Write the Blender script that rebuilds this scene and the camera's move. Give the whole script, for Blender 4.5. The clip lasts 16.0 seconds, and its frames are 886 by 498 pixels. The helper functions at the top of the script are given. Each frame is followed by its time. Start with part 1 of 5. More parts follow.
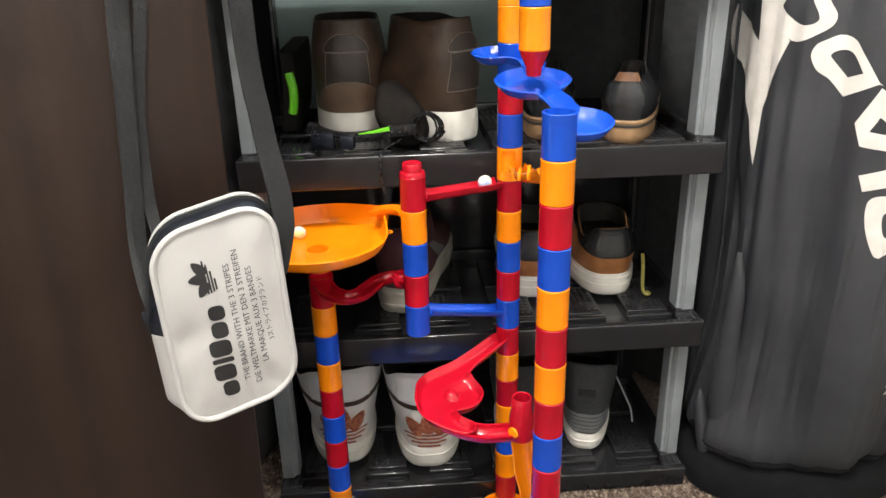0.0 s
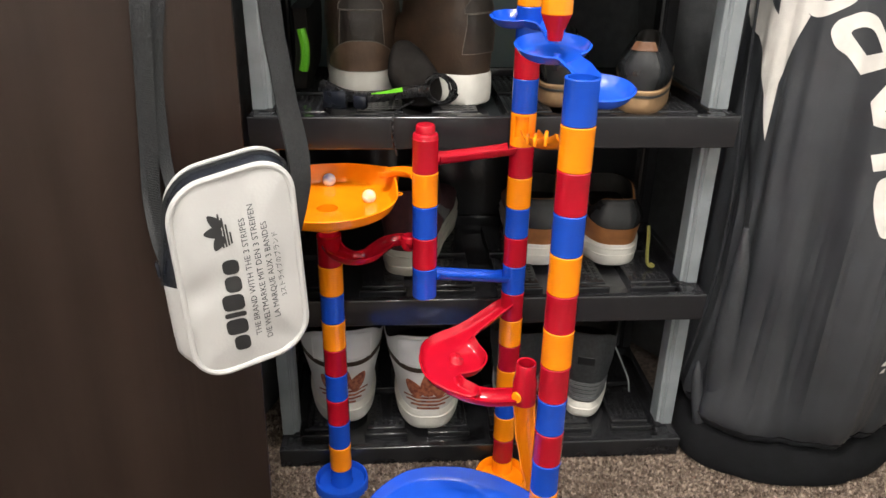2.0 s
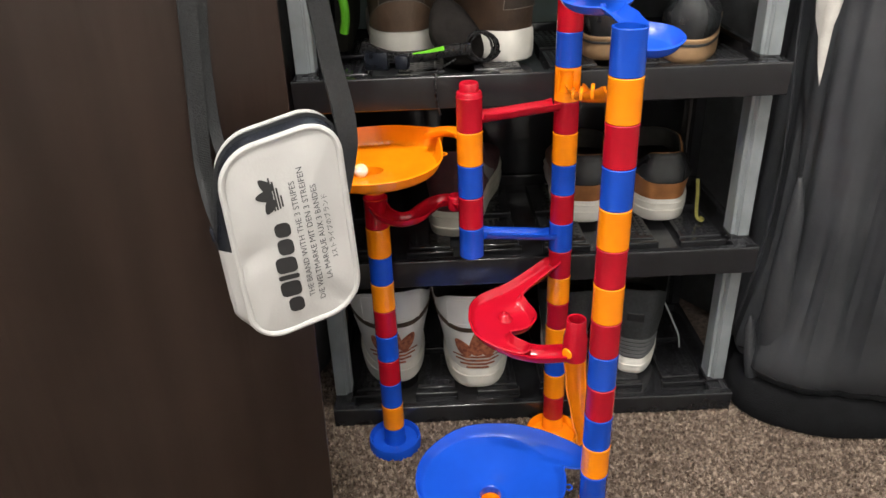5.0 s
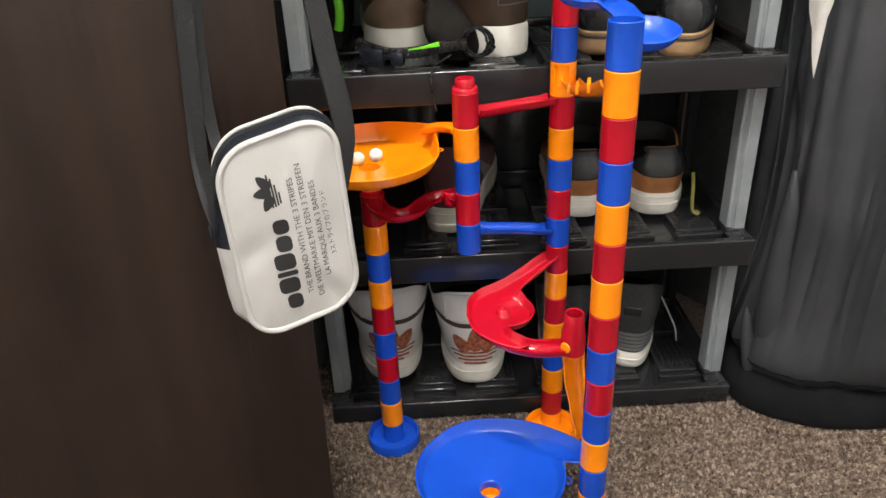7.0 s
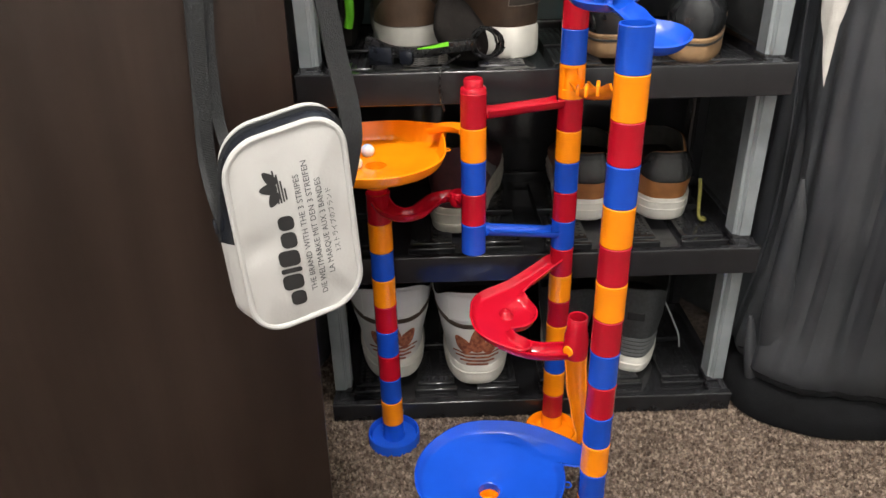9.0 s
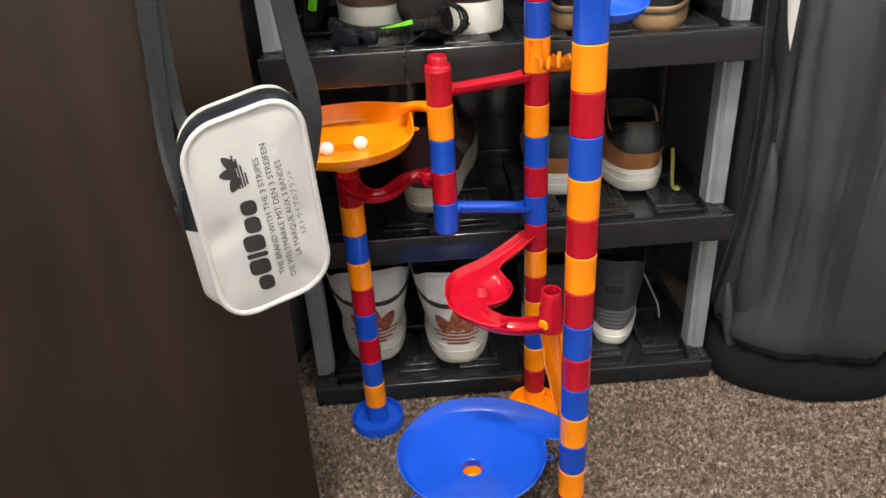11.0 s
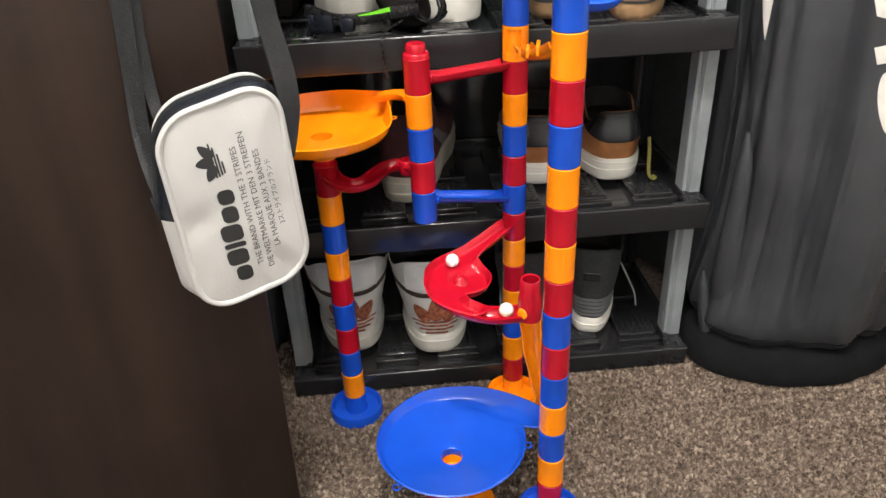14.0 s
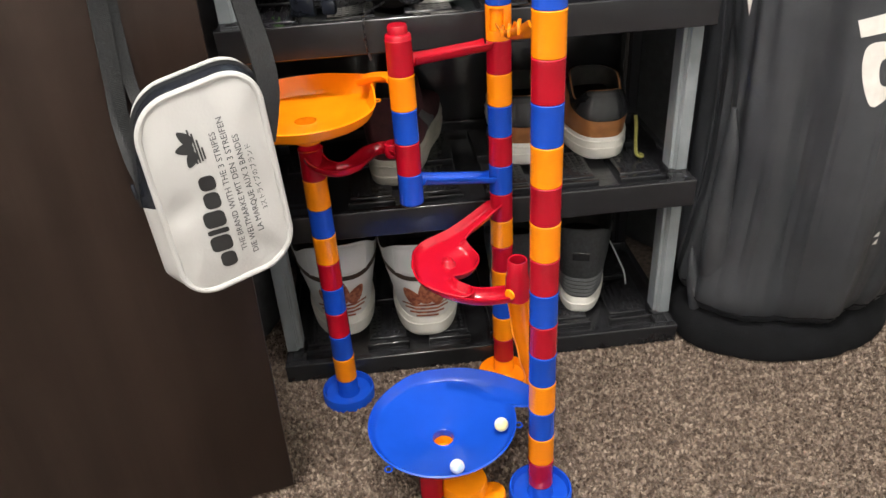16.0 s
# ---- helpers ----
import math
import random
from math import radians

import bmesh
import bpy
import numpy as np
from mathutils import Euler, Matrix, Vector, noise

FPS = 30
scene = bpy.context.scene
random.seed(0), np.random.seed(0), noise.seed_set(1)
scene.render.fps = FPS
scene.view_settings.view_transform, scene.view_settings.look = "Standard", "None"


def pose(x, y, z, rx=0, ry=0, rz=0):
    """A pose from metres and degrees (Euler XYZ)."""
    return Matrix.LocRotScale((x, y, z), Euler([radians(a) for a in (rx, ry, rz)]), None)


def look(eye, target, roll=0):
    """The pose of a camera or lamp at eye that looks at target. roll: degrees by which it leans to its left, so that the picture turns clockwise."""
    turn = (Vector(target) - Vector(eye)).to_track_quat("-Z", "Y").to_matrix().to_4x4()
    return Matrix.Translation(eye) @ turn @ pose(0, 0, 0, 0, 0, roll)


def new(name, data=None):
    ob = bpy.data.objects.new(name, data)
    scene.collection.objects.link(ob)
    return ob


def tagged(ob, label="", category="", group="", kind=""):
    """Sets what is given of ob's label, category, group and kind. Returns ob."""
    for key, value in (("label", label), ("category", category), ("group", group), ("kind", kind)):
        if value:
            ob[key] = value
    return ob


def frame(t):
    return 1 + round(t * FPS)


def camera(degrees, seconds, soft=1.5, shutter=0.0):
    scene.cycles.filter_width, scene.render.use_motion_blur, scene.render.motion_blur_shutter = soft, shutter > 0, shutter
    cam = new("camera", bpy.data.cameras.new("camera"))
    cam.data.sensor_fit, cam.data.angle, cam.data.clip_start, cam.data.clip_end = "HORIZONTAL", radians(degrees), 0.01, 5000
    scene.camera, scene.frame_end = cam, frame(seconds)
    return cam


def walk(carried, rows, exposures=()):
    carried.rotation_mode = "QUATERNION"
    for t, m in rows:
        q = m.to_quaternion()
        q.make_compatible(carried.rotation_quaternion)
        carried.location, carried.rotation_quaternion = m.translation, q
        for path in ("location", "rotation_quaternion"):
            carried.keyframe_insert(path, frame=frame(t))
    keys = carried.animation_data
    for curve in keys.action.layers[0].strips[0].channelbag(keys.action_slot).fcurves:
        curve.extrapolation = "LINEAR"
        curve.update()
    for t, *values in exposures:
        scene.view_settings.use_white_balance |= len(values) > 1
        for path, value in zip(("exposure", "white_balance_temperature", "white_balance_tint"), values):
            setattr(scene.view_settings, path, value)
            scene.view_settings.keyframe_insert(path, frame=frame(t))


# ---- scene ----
cam = camera(61.7, 16.0)
PATH = [
    (0, (0.002, -0.575, 0.72), (-0.302, 1.248, -0.044), -1.4),
    (0.5, (0.0, -0.578, 0.723), (-0.29, 1.237, -0.066), -1.1),
    (1, (-0.002, -0.579, 0.722), (-0.275, 1.233, -0.079), -0.3),
    (1.5, (-0.005, -0.577, 0.721), (-0.272, 1.228, -0.099), 0.4),
    (2, (-0.016, -0.579, 0.716), (-0.295, 1.212, -0.128), 1.0),
    (2.5, (-0.018, -0.578, 0.714), (-0.31, 1.192, -0.171), 1.3),
    (3, (-0.027, -0.582, 0.712), (-0.332, 1.156, -0.23), 0.9),
    (3.5, (-0.026, -0.58, 0.709), (-0.455, 1.132, -0.232), -1.9),
    (4, (-0.022, -0.582, 0.713), (-0.432, 1.142, -0.216), -2.2),
    (6.5, (-0.021, -0.584, 0.711), (-0.384, 1.145, -0.226), -2.1),
    (7, (-0.024, -0.585, 0.711), (-0.392, 1.143, -0.226), -2.6),
    (7.5, (-0.023, -0.584, 0.71), (-0.392, 1.146, -0.223), -2.4),
    (8, (-0.027, -0.586, 0.713), (-0.396, 1.146, -0.218), -1.9),
    (8.5, (-0.026, -0.585, 0.712), (-0.403, 1.144, -0.219), -1.3),
    (11, (-0.005, -0.581, 0.704), (-0.357, 1.129, -0.271), -3.5),
    (11.5, (0.005, -0.584, 0.706), (-0.316, 1.138, -0.258), -4.3),
    (12, (0.004, -0.581, 0.705), (-0.305, 1.143, -0.262), -4.4),
    (12.5, (0.0, -0.581, 0.705), (-0.298, 1.142, -0.266), -3.8),
    (13, (-0.001, -0.58, 0.704), (-0.288, 1.136, -0.282), -3.2),
    (13.5, (-0.003, -0.579, 0.703), (-0.287, 1.132, -0.294), -2.8),
    (14, (-0.009, -0.58, 0.703), (-0.295, 1.127, -0.3), -2.7),
    (14.5, (-0.01, -0.581, 0.703), (-0.291, 1.124, -0.303), -2.9),
    (15, (-0.001, -0.58, 0.702), (-0.272, 1.125, -0.308), -3.4),
    (15.5, (0.0, -0.579, 0.702), (-0.272, 1.12, -0.317), -3.7),
    (16, (0.0, -0.579, 0.701), (-0.272, 1.106, -0.34), -3.7),
]
walk(cam, [(t, look(eye, target, roll)) for t, eye, target, roll in PATH],
     exposures=[(0, 0.03), (2.2, 0.0), (3.5, -0.12), (8.5, -0.1), (11, -0.04), (13.5, 0.0), (16, 0.0)])

# ---- world and light ----
world = bpy.data.worlds.new("world")
scene.world = world
world.use_nodes = True
world.node_tree.nodes["Background"].inputs[0].default_value = (0.55, 0.6, 0.68, 1)
world.node_tree.nodes["Background"].inputs[1].default_value = 0.05
scene.view_settings.exposure = 0.0


lamp_data = bpy.data.lights.new("ceiling_lamp_light", "POINT")
lamp_data.energy, lamp_data.shadow_soft_size, lamp_data.color = 46.0, 0.055, (1.0, 0.955, 0.91)
new("ceiling_lamp_light", lamp_data).location = (-0.325, -0.83, 2.20)
over_data = bpy.data.lights.new("ceiling_lamp_light", "POINT")
over_data.energy, over_data.shadow_soft_size, over_data.color = 98.0, 0.05, (1.0, 0.955, 0.91)
new("ceiling_lamp_light", over_data).location = (0.07, -0.47, 2.30)


# ---- materials ----
def material(name, colour, rough=0.5, metal=0.0, vary=0.12, scale=30.0, bump=0.0, bump_scale=200.0, coat=0.0, trans=0.0,
             sub=0.0, fine=0.0, stretch=(1, 1, 1), rough_vary=0.1, colour2=None, spec=0.5):
    m = bpy.data.materials.new(name)
    m.use_nodes = True
    nt = m.node_tree
    b = nt.nodes["Principled BSDF"]
    co = nt.nodes.new("ShaderNodeTexCoord")
    mp = nt.nodes.new("ShaderNodeMapping")
    mp.inputs["Scale"].default_value = stretch
    nt.links.new(co.outputs["Object"], mp.inputs[0])
    n1 = nt.nodes.new("ShaderNodeTexNoise")
    n1.inputs["Scale"].default_value, n1.inputs["Detail"].default_value = scale, 6
    nt.links.new(mp.outputs[0], n1.inputs["Vector"])
    ramp = nt.nodes.new("ShaderNodeValToRGB")
    c2 = colour2 or [min(1, c * (1 + vary)) for c in colour]
    c1 = colour if colour2 else [c * (1 - vary) for c in colour]
    ramp.color_ramp.elements[0].color, ramp.color_ramp.elements[1].color = (*c1, 1), (*c2, 1)
    ramp.color_ramp.elements[0].position, ramp.color_ramp.elements[1].position = 0.35, 0.68
    nt.links.new(n1.outputs[0], ramp.inputs[0])
    nt.links.new(ramp.outputs[0], b.inputs["Base Color"])
    n2 = nt.nodes.new("ShaderNodeTexNoise")
    n2.inputs["Scale"].default_value, n2.inputs["Detail"].default_value = bump_scale, 5
    nt.links.new(mp.outputs[0], n2.inputs["Vector"])
    mr = nt.nodes.new("ShaderNodeMapRange")
    mr.inputs[3].default_value, mr.inputs[4].default_value = max(0.02, rough - rough_vary), min(1, rough + rough_vary)
    nt.links.new(n2.outputs[0], mr.inputs[0])
    nt.links.new(mr.outputs[0], b.inputs["Roughness"])
    if bump:
        bp = nt.nodes.new("ShaderNodeBump")
        bp.inputs["Strength"].default_value, bp.inputs["Distance"].default_value = bump, 0.002
        nt.links.new(n2.outputs[0], bp.inputs["Height"])
        nt.links.new(bp.outputs[0], b.inputs["Normal"])
    b.inputs["Metallic"].default_value = metal
    b.inputs["Specular IOR Level"].default_value = spec
    b.inputs["Coat Weight"].default_value = coat
    b.inputs["Coat Roughness"].default_value = 0.12
    b.inputs["Transmission Weight"].default_value = trans
    if sub:
        b.inputs["Subsurface Weight"].default_value = sub
        b.inputs["Subsurface Radius"].default_value = (0.01, 0.004, 0.002)
        b.inputs["Subsurface Scale"].default_value = 0.3
    return m


RED = material("red_plastic", (0.42, 0.005, 0.018), 0.17, vary=0.05, bump=0.03, bump_scale=60, rough_vary=0.06)
BLUE = material("blue_plastic", (0.008, 0.066, 0.48), 0.17, vary=0.05, bump=0.03, bump_scale=60, rough_vary=0.06)
ORANGE = material("orange_plastic", (0.95, 0.27, 0.004), 0.18, vary=0.05, bump=0.03, bump_scale=60, rough_vary=0.06)
RED_CLEAR = material("clear_red_plastic", (0.55, 0.006, 0.02), 0.16, vary=0.05, trans=0.35, rough_vary=0.05)
PLASTIC = {"R": RED, "B": BLUE, "O": ORANGE, "C": RED_CLEAR}
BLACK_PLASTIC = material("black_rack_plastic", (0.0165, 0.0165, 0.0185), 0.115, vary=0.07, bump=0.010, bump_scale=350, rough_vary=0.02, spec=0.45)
GREY_POST = material("grey_rack_plastic", (0.195, 0.215, 0.228), 0.42, vary=0.1, bump=0.08, bump_scale=300)
WALL = material("teal_grey_wall_paint", (0.20, 0.262, 0.258), 0.75, vary=0.06, scale=8, bump=0.12, bump_scale=140)
# pale paints of the unseen walls and ceiling, chosen for their bounce light
PALE = material("pale_bounce_paint", (0.80, 0.80, 0.79), 0.8, vary=0.04, scale=8, bump=0.1, bump_scale=140)
CEIL = material("white_bounce_paint", (0.78, 0.77, 0.74), 0.85, vary=0.03, scale=6, bump=0.1)
WOOD = material("dark_stained_wood", (0.0170, 0.0098, 0.0072), 0.42, scale=22, bump=0.25, bump_scale=90, stretch=(1.0, 1.0, 0.07),
                colour2=(0.0285, 0.0172, 0.0130), rough_vary=0.1, spec=0.35)
WHITE_VINYL = material("white_vinyl", (0.43, 0.426, 0.415), 0.38, vary=0.05, scale=14, bump=0.12, bump_scale=420)
BLACK_VINYL = material("black_glossy_vinyl", (0.012, 0.014, 0.02), 0.2, vary=0.2, bump=0.15, bump_scale=150)
INK = material("black_print_ink", (0.015, 0.015, 0.016), 0.5, vary=0.2)
FAINT_INK = material("grey_print_ink", (0.075, 0.075, 0.08), 0.6, vary=0.2)
STRAP = material("black_nylon_webbing", (0.0078, 0.0085, 0.0098), 0.72, vary=0.3, scale=400, bump=0.4, bump_scale=700)
FABRIC = material("black_nylon_fabric", (0.021, 0.0230, 0.0268), 0.48, vary=0.25, scale=9, bump=0.2, bump_scale=900, colour2=(0.038, 0.0405, 0.0455))
JACKET = material("black_jacket_cloth", (0.020, 0.021, 0.023), 0.85, vary=0.3, scale=60, bump=0.3, bump_scale=600)
# black cloth, darkened further for the shade under the duffel's overhang
BASE_CLOTH = material("shaded_black_base_cloth", (0.005, 0.0052, 0.006), 0.9, vary=0.25, scale=40, bump=0.3, bump_scale=500, spec=0.12)
PRINT = material("white_rubber_print", (0.62, 0.595, 0.555), 0.6, vary=0.06, scale=60, bump=0.15, bump_scale=500)
RUBBER_WHITE = material("white_rubber_sole", (0.74, 0.72, 0.66), 0.55, vary=0.08, scale=40, bump=0.15, bump_scale=260)
# darker copy of the white rubber, for a sole in the shelf's shade
RUBBER_SHADED = material("shaded_off_white_rubber", (0.42, 0.40, 0.34), 0.6, vary=0.12, scale=40, bump=0.15, bump_scale=260)
RUBBER_TAN = material("tan_crepe_sole", (0.28, 0.17, 0.085), 0.6, vary=0.15, scale=50, bump=0.2)
RUBBER_BLACK = material("black_rubber_sole", (0.02, 0.02, 0.02), 0.6, vary=0.2, scale=50, bump=0.2)
LEATHER_WHITE = material("white_leather", (0.70, 0.70, 0.69), 0.42, vary=0.05, scale=30, bump=0.2, bump_scale=380)
LEATHER_TAN = material("tan_leather", (0.33, 0.135, 0.045), 0.45, vary=0.25, scale=35, bump=0.2, bump_scale=320)
LEATHER_BROWN = material("dark_brown_leather", (0.052, 0.030, 0.018), 0.5, vary=0.3, scale=28, bump=0.25, bump_scale=300)
# brown leather with the light on the boot's heel put into its colour
LEATHER_HEEL_LIT = material("lit_brown_heel_leather", (0.125, 0.075, 0.048), 0.55, vary=0.25, scale=28, bump=0.25, bump_scale=300)
LEATHER_BLACK = material("black_leather", (0.018, 0.019, 0.021), 0.24, vary=0.3, scale=30, bump=0.0, bump_scale=300, rough_vary=0.02)
SUEDE_MAROON = material("maroon_suede", (0.055, 0.012, 0.014), 0.8, vary=0.3, scale=60, bump=0.3, bump_scale=500)
SUEDE_BLACK = material("black_suede", (0.014, 0.012, 0.011), 0.85, vary=0.3, scale=60, bump=0.3, bump_scale=500, spec=0.15)
MESH_GREY = material("dark_grey_knit", (0.024, 0.026, 0.029), 0.8, vary=0.3, scale=220, bump=0.4, bump_scale=700)
LINING = material("dark_shoe_lining", (0.02, 0.018, 0.016), 0.9, vary=0.3, scale=80, bump=0.2)
BRONZE_PRINT = material("bronze_snake_print", (0.16, 0.032, 0.018), 0.45, scale=170, bump=0.2, bump_scale=170, colour2=(0.46, 0.17, 0.09))
NEON = material("neon_green_rubber", (0.16, 0.62, 0.02), 0.5, vary=0.1)
YELLOW_CORD = material("olive_yellow_cord", (0.24, 0.22, 0.05), 0.8, vary=0.3, scale=300, bump=0.4)
CABLE = material("black_cable_rubber", (0.012, 0.012, 0.013), 0.28, vary=0.2)
CARPET = material("brown_carpet_backing", (0.06, 0.045, 0.036), 0.95, vary=0.4, scale=120, bump=0.6, bump_scale=300, colour2=(0.17, 0.13, 0.105))
THREAD = material("grey_brown_thread", (0.17, 0.15, 0.13), 0.8, vary=0.2, scale=300)
RUBBER_GREY = material("grey_ribbed_rubber", (0.13, 0.135, 0.14), 0.55, vary=0.15, scale=60)
LEATHER_GREY = material("pale_grey_leather", (0.34, 0.36, 0.35), 0.5, vary=0.12, scale=40, bump=0.15)
SHADED_SOLE_GREY = material("shaded_sole_grey", (0.12, 0.12, 0.125), 0.7, vary=0.2, scale=200, bump=0.3)
LEATHER_DARK = material("near_black_brown_leather", (0.028, 0.020, 0.015), 0.45, vary=0.3, scale=30, bump=0.25)
LEATHER_TANDARK = material("brown_tab_leather", (0.13, 0.06, 0.03), 0.45, vary=0.2, scale=60, bump=0.2)


def pile_material():
    m = material("flecked_carpet_yarn", (0.1, 0.08, 0.06), 0.95, scale=60, bump=0.2, spec=0.1)
    nt = m.node_tree
    ramp = [n for n in nt.nodes if n.type == "VALTORGB"][0]
    geo = nt.nodes.new("ShaderNodeNewGeometry")
    noise_node = nt.nodes.new("ShaderNodeTexNoise")
    noise_node.inputs["Scale"].default_value, noise_node.inputs["Detail"].default_value = 135.0, 2
    mix = nt.nodes.new("ShaderNodeMath")
    mix.operation = "MULTIPLY_ADD"
    mix.inputs[1].default_value = 0.30
    co = [n for n in nt.nodes if n.type == "TEX_COORD"][0]
    nt.links.new(co.outputs["Object"], noise_node.inputs["Vector"])
    nt.links.new(geo.outputs["Random Per Island"], mix.inputs[0])
    sub = nt.nodes.new("ShaderNodeMath")
    sub.operation = "MULTIPLY"
    sub.inputs[1].default_value = 0.70
    nt.links.new(noise_node.outputs[0], sub.inputs[0])
    nt.links.new(sub.outputs[0], mix.inputs[2])
    nt.links.new(mix.outputs[0], ramp.inputs[0])
    cr = ramp.color_ramp
    cr.elements[0].position, cr.elements[0].color = 0.30, (0.078, 0.057, 0.045, 1)
    cr.elements[1].position, cr.elements[1].color = 0.72, (0.31, 0.248, 0.198, 1)
    mid = cr.elements.new(0.50)
    mid.color = (0.165, 0.124, 0.098, 1)
    return m


PILE = pile_material()


def marble_material(name, swirl, lo, hi):
    m = material(name, (0.86, 0.85, 0.82), 0.1, scale=55, colour2=swirl, rough_vary=0.03)
    r = [n for n in m.node_tree.nodes if n.type == "VALTORGB"][0]
    r.color_ramp.elements[0].position, r.color_ramp.elements[1].position = lo, hi
    return m


# ---- mesh helpers ----
def part(name, bm, mat, parent=None, label="", smooth=True, kind=""):
    me = bpy.data.meshes.new(name)
    bmesh.ops.recalc_face_normals(bm, faces=bm.faces)
    bm.to_mesh(me)
    bm.free()
    for p in me.polygons:
        p.use_smooth = smooth
    if smooth:
        me.set_sharp_from_angle(angle=radians(38))
    me.materials.append(mat)
    ob = new(name, me)
    if parent is not None:
        ob.parent = parent
    if label or kind:
        tagged(ob, label, kind=kind)
    return ob


def thing(name, m, label, category, group="", kind=""):
    ob = new(name)
    ob.empty_display_size = 0.02
    ob.matrix_world = m
    return tagged(ob, label, category, group, kind)


def box(x0, x1, y0, y1, z0, z1, bevel=0.002, seg=2, bm=None):
    out = bm or bmesh.new()
    r = bmesh.ops.create_cube(out, size=1)
    vs = r["verts"]
    for v in vs:
        v.co = Vector((x0 + (v.co.x + 0.5) * (x1 - x0), y0 + (v.co.y + 0.5) * (y1 - y0), z0 + (v.co.z + 0.5) * (z1 - z0)))
    if bevel:
        es = {e for v in vs for e in v.link_edges}
        bmesh.ops.bevel(out, geom=list(es), offset=bevel, segments=seg, affect="EDGES", profile=0.5)
    return out


def rings(loops, close=True, cap0=False, cap1=False, bm=None):
    """Skin a list of point loops."""
    out = bm or bmesh.new()
    rows = [[out.verts.new(p) for p in loop] for loop in loops]
    n = len(rows[0])
    for a, b in zip(rows, rows[1:]):
        for i in range(n if close else n - 1):
            j = (i + 1) % n
            out.faces.new((a[i], a[j], b[j], b[i]))
    if cap0:
        out.faces.new(rows[0][::-1])
    if cap1:
        out.faces.new(rows[-1])
    return out


def lathe(profile, steps=40, centre=(0, 0, 0), bm=None):
    """Turn a closed profile of (radius, height) about z."""
    loops = []
    for k in range(steps):
        a = 2 * math.pi * k / steps
        loops.append([Vector((centre[0] + r * math.cos(a), centre[1] + r * math.sin(a), centre[2] + z)) for r, z in profile])
    loops.append(loops[0])
    out = bm or bmesh.new()
    rows = [[out.verts.new(p) for p in loop] for loop in loops[:-1]]
    rows.append(rows[0])
    n = len(profile)
    for a, b in zip(rows, rows[1:]):
        for i in range(n):
            j = (i + 1) % n
            out.faces.new((a[i], a[j], b[j], b[i]))
    return out


def smooth_path(points, per=8):
    """Catmull-Rom through the points."""
    ps = [Vector(p) for p in points]
    ps = [ps[0] * 2 - ps[1]] + ps + [ps[-1] * 2 - ps[-2]]
    out = []
    for i in range(1, len(ps) - 2):
        a, b, c, d = ps[i - 1:i + 3]
        for k in range(per):
            t = k / per
            out.append(0.5 * (2 * b + (c - a) * t + (2 * a - 5 * b + 4 * c - d) * t * t + (3 * b - a - 3 * c + d) * t ** 3))
    out.append(ps[-2])
    return out


def sweep(path, section, up=Vector((0, 0, 1)), bm=None, caps=True):
    """Sweep a closed section of (side, height) along the path, held upright."""
    loops = []
    for i, p in enumerate(path):
        d = (path[min(i + 1, len(path) - 1)] - path[max(i - 1, 0)]).normalized()
        s = d.cross(up)
        s = s.normalized() if s.length > 1e-4 else Vector((1, 0, 0))
        u = s.cross(d).normalized()
        sec = section(i / (len(path) - 1)) if callable(section) else section
        loops.append([p + s * a + u * b for a, b in sec])
    return rings(loops, True, caps, caps, bm)


def round_section(r, n=10, flat=1.0):
    return [(r * math.cos(2 * math.pi * k / n), flat * r * math.sin(2 * math.pi * k / n)) for k in range(n)]


def channel_section(w, depth, t=0.002, n=10):
    """A U-shaped gutter, its lowest inside point at height 0."""
    outer = [((w + t) * math.cos(a), depth - (depth + t) * math.sin(a)) for a in [math.pi * k / n for k in range(n + 1)]]
    inner = [(w * math.cos(a), depth - depth * math.sin(a)) for a in [math.pi * k / n for k in range(n + 1)]]
    return outer + inner[::-1]


# ---- room ----
RACK = pose(0.1913, 0.3071, 0, 0, 0, 13.05)          # front corner of the shoe rack, on the floor
PITCH, R_TUBE = 0.038, 0.0142


def structure(name, bm, mat, m, label, category):
    ob = part(name, bm, mat, smooth=False)
    ob.matrix_world = m
    return tagged(ob, label, category, kind="structure")


structure("floor", box(-1.35, 1.35, -1.75, 0.5, -0.06, 0.0, 0), CARPET, RACK, "brown and grey speckled cut-pile carpet floor", "floor")
structure("wall_north", box(-1.35, 1.35, 0.345, 0.445, 0.0, 2.4, 0), WALL, RACK, "pale teal grey painted wall behind the rack", "wall")
# unseen walls and ceiling, added close by to fill the shade with bounce light
structure("wall_south", box(-1.35, 1.35, -1.85, -1.75, 0.0, 2.4, 0), PALE, RACK, "unseen pale wall added to bounce light", "wall")
structure("wall_west", box(-1.45, -1.35, -1.75, 0.345, 0.0, 2.4, 0), PALE, RACK, "unseen pale wall added to bounce light", "wall")
structure("wall_east", box(1.35, 1.45, -1.75, 0.345, 0.0, 2.4, 0), PALE, RACK, "unseen pale wall added to bounce light", "wall")
structure("ceiling", box(-1.45, 1.45, -1.85, 0.445, 2.4, 2.46, 0), CEIL, RACK, "unseen white ceiling added to bounce light", "ceiling")

# dark wooden door leaf, standing ajar
PANEL = pose(-0.2915, -0.0001, 0.006, 0, 1.1, 26)
DOOR_FACE = pose(-0.283, 0.004, 0.006, 0, 0, 26)
panel = part("door_1", box(-0.76, 0.0, 0.0, 0.036, 0.0, 2.02, 0.0025), WOOD, label="")
panel.matrix_world = PANEL
tagged(panel, "dark brown stained wooden door leaf standing ajar", "door", kind="structure")


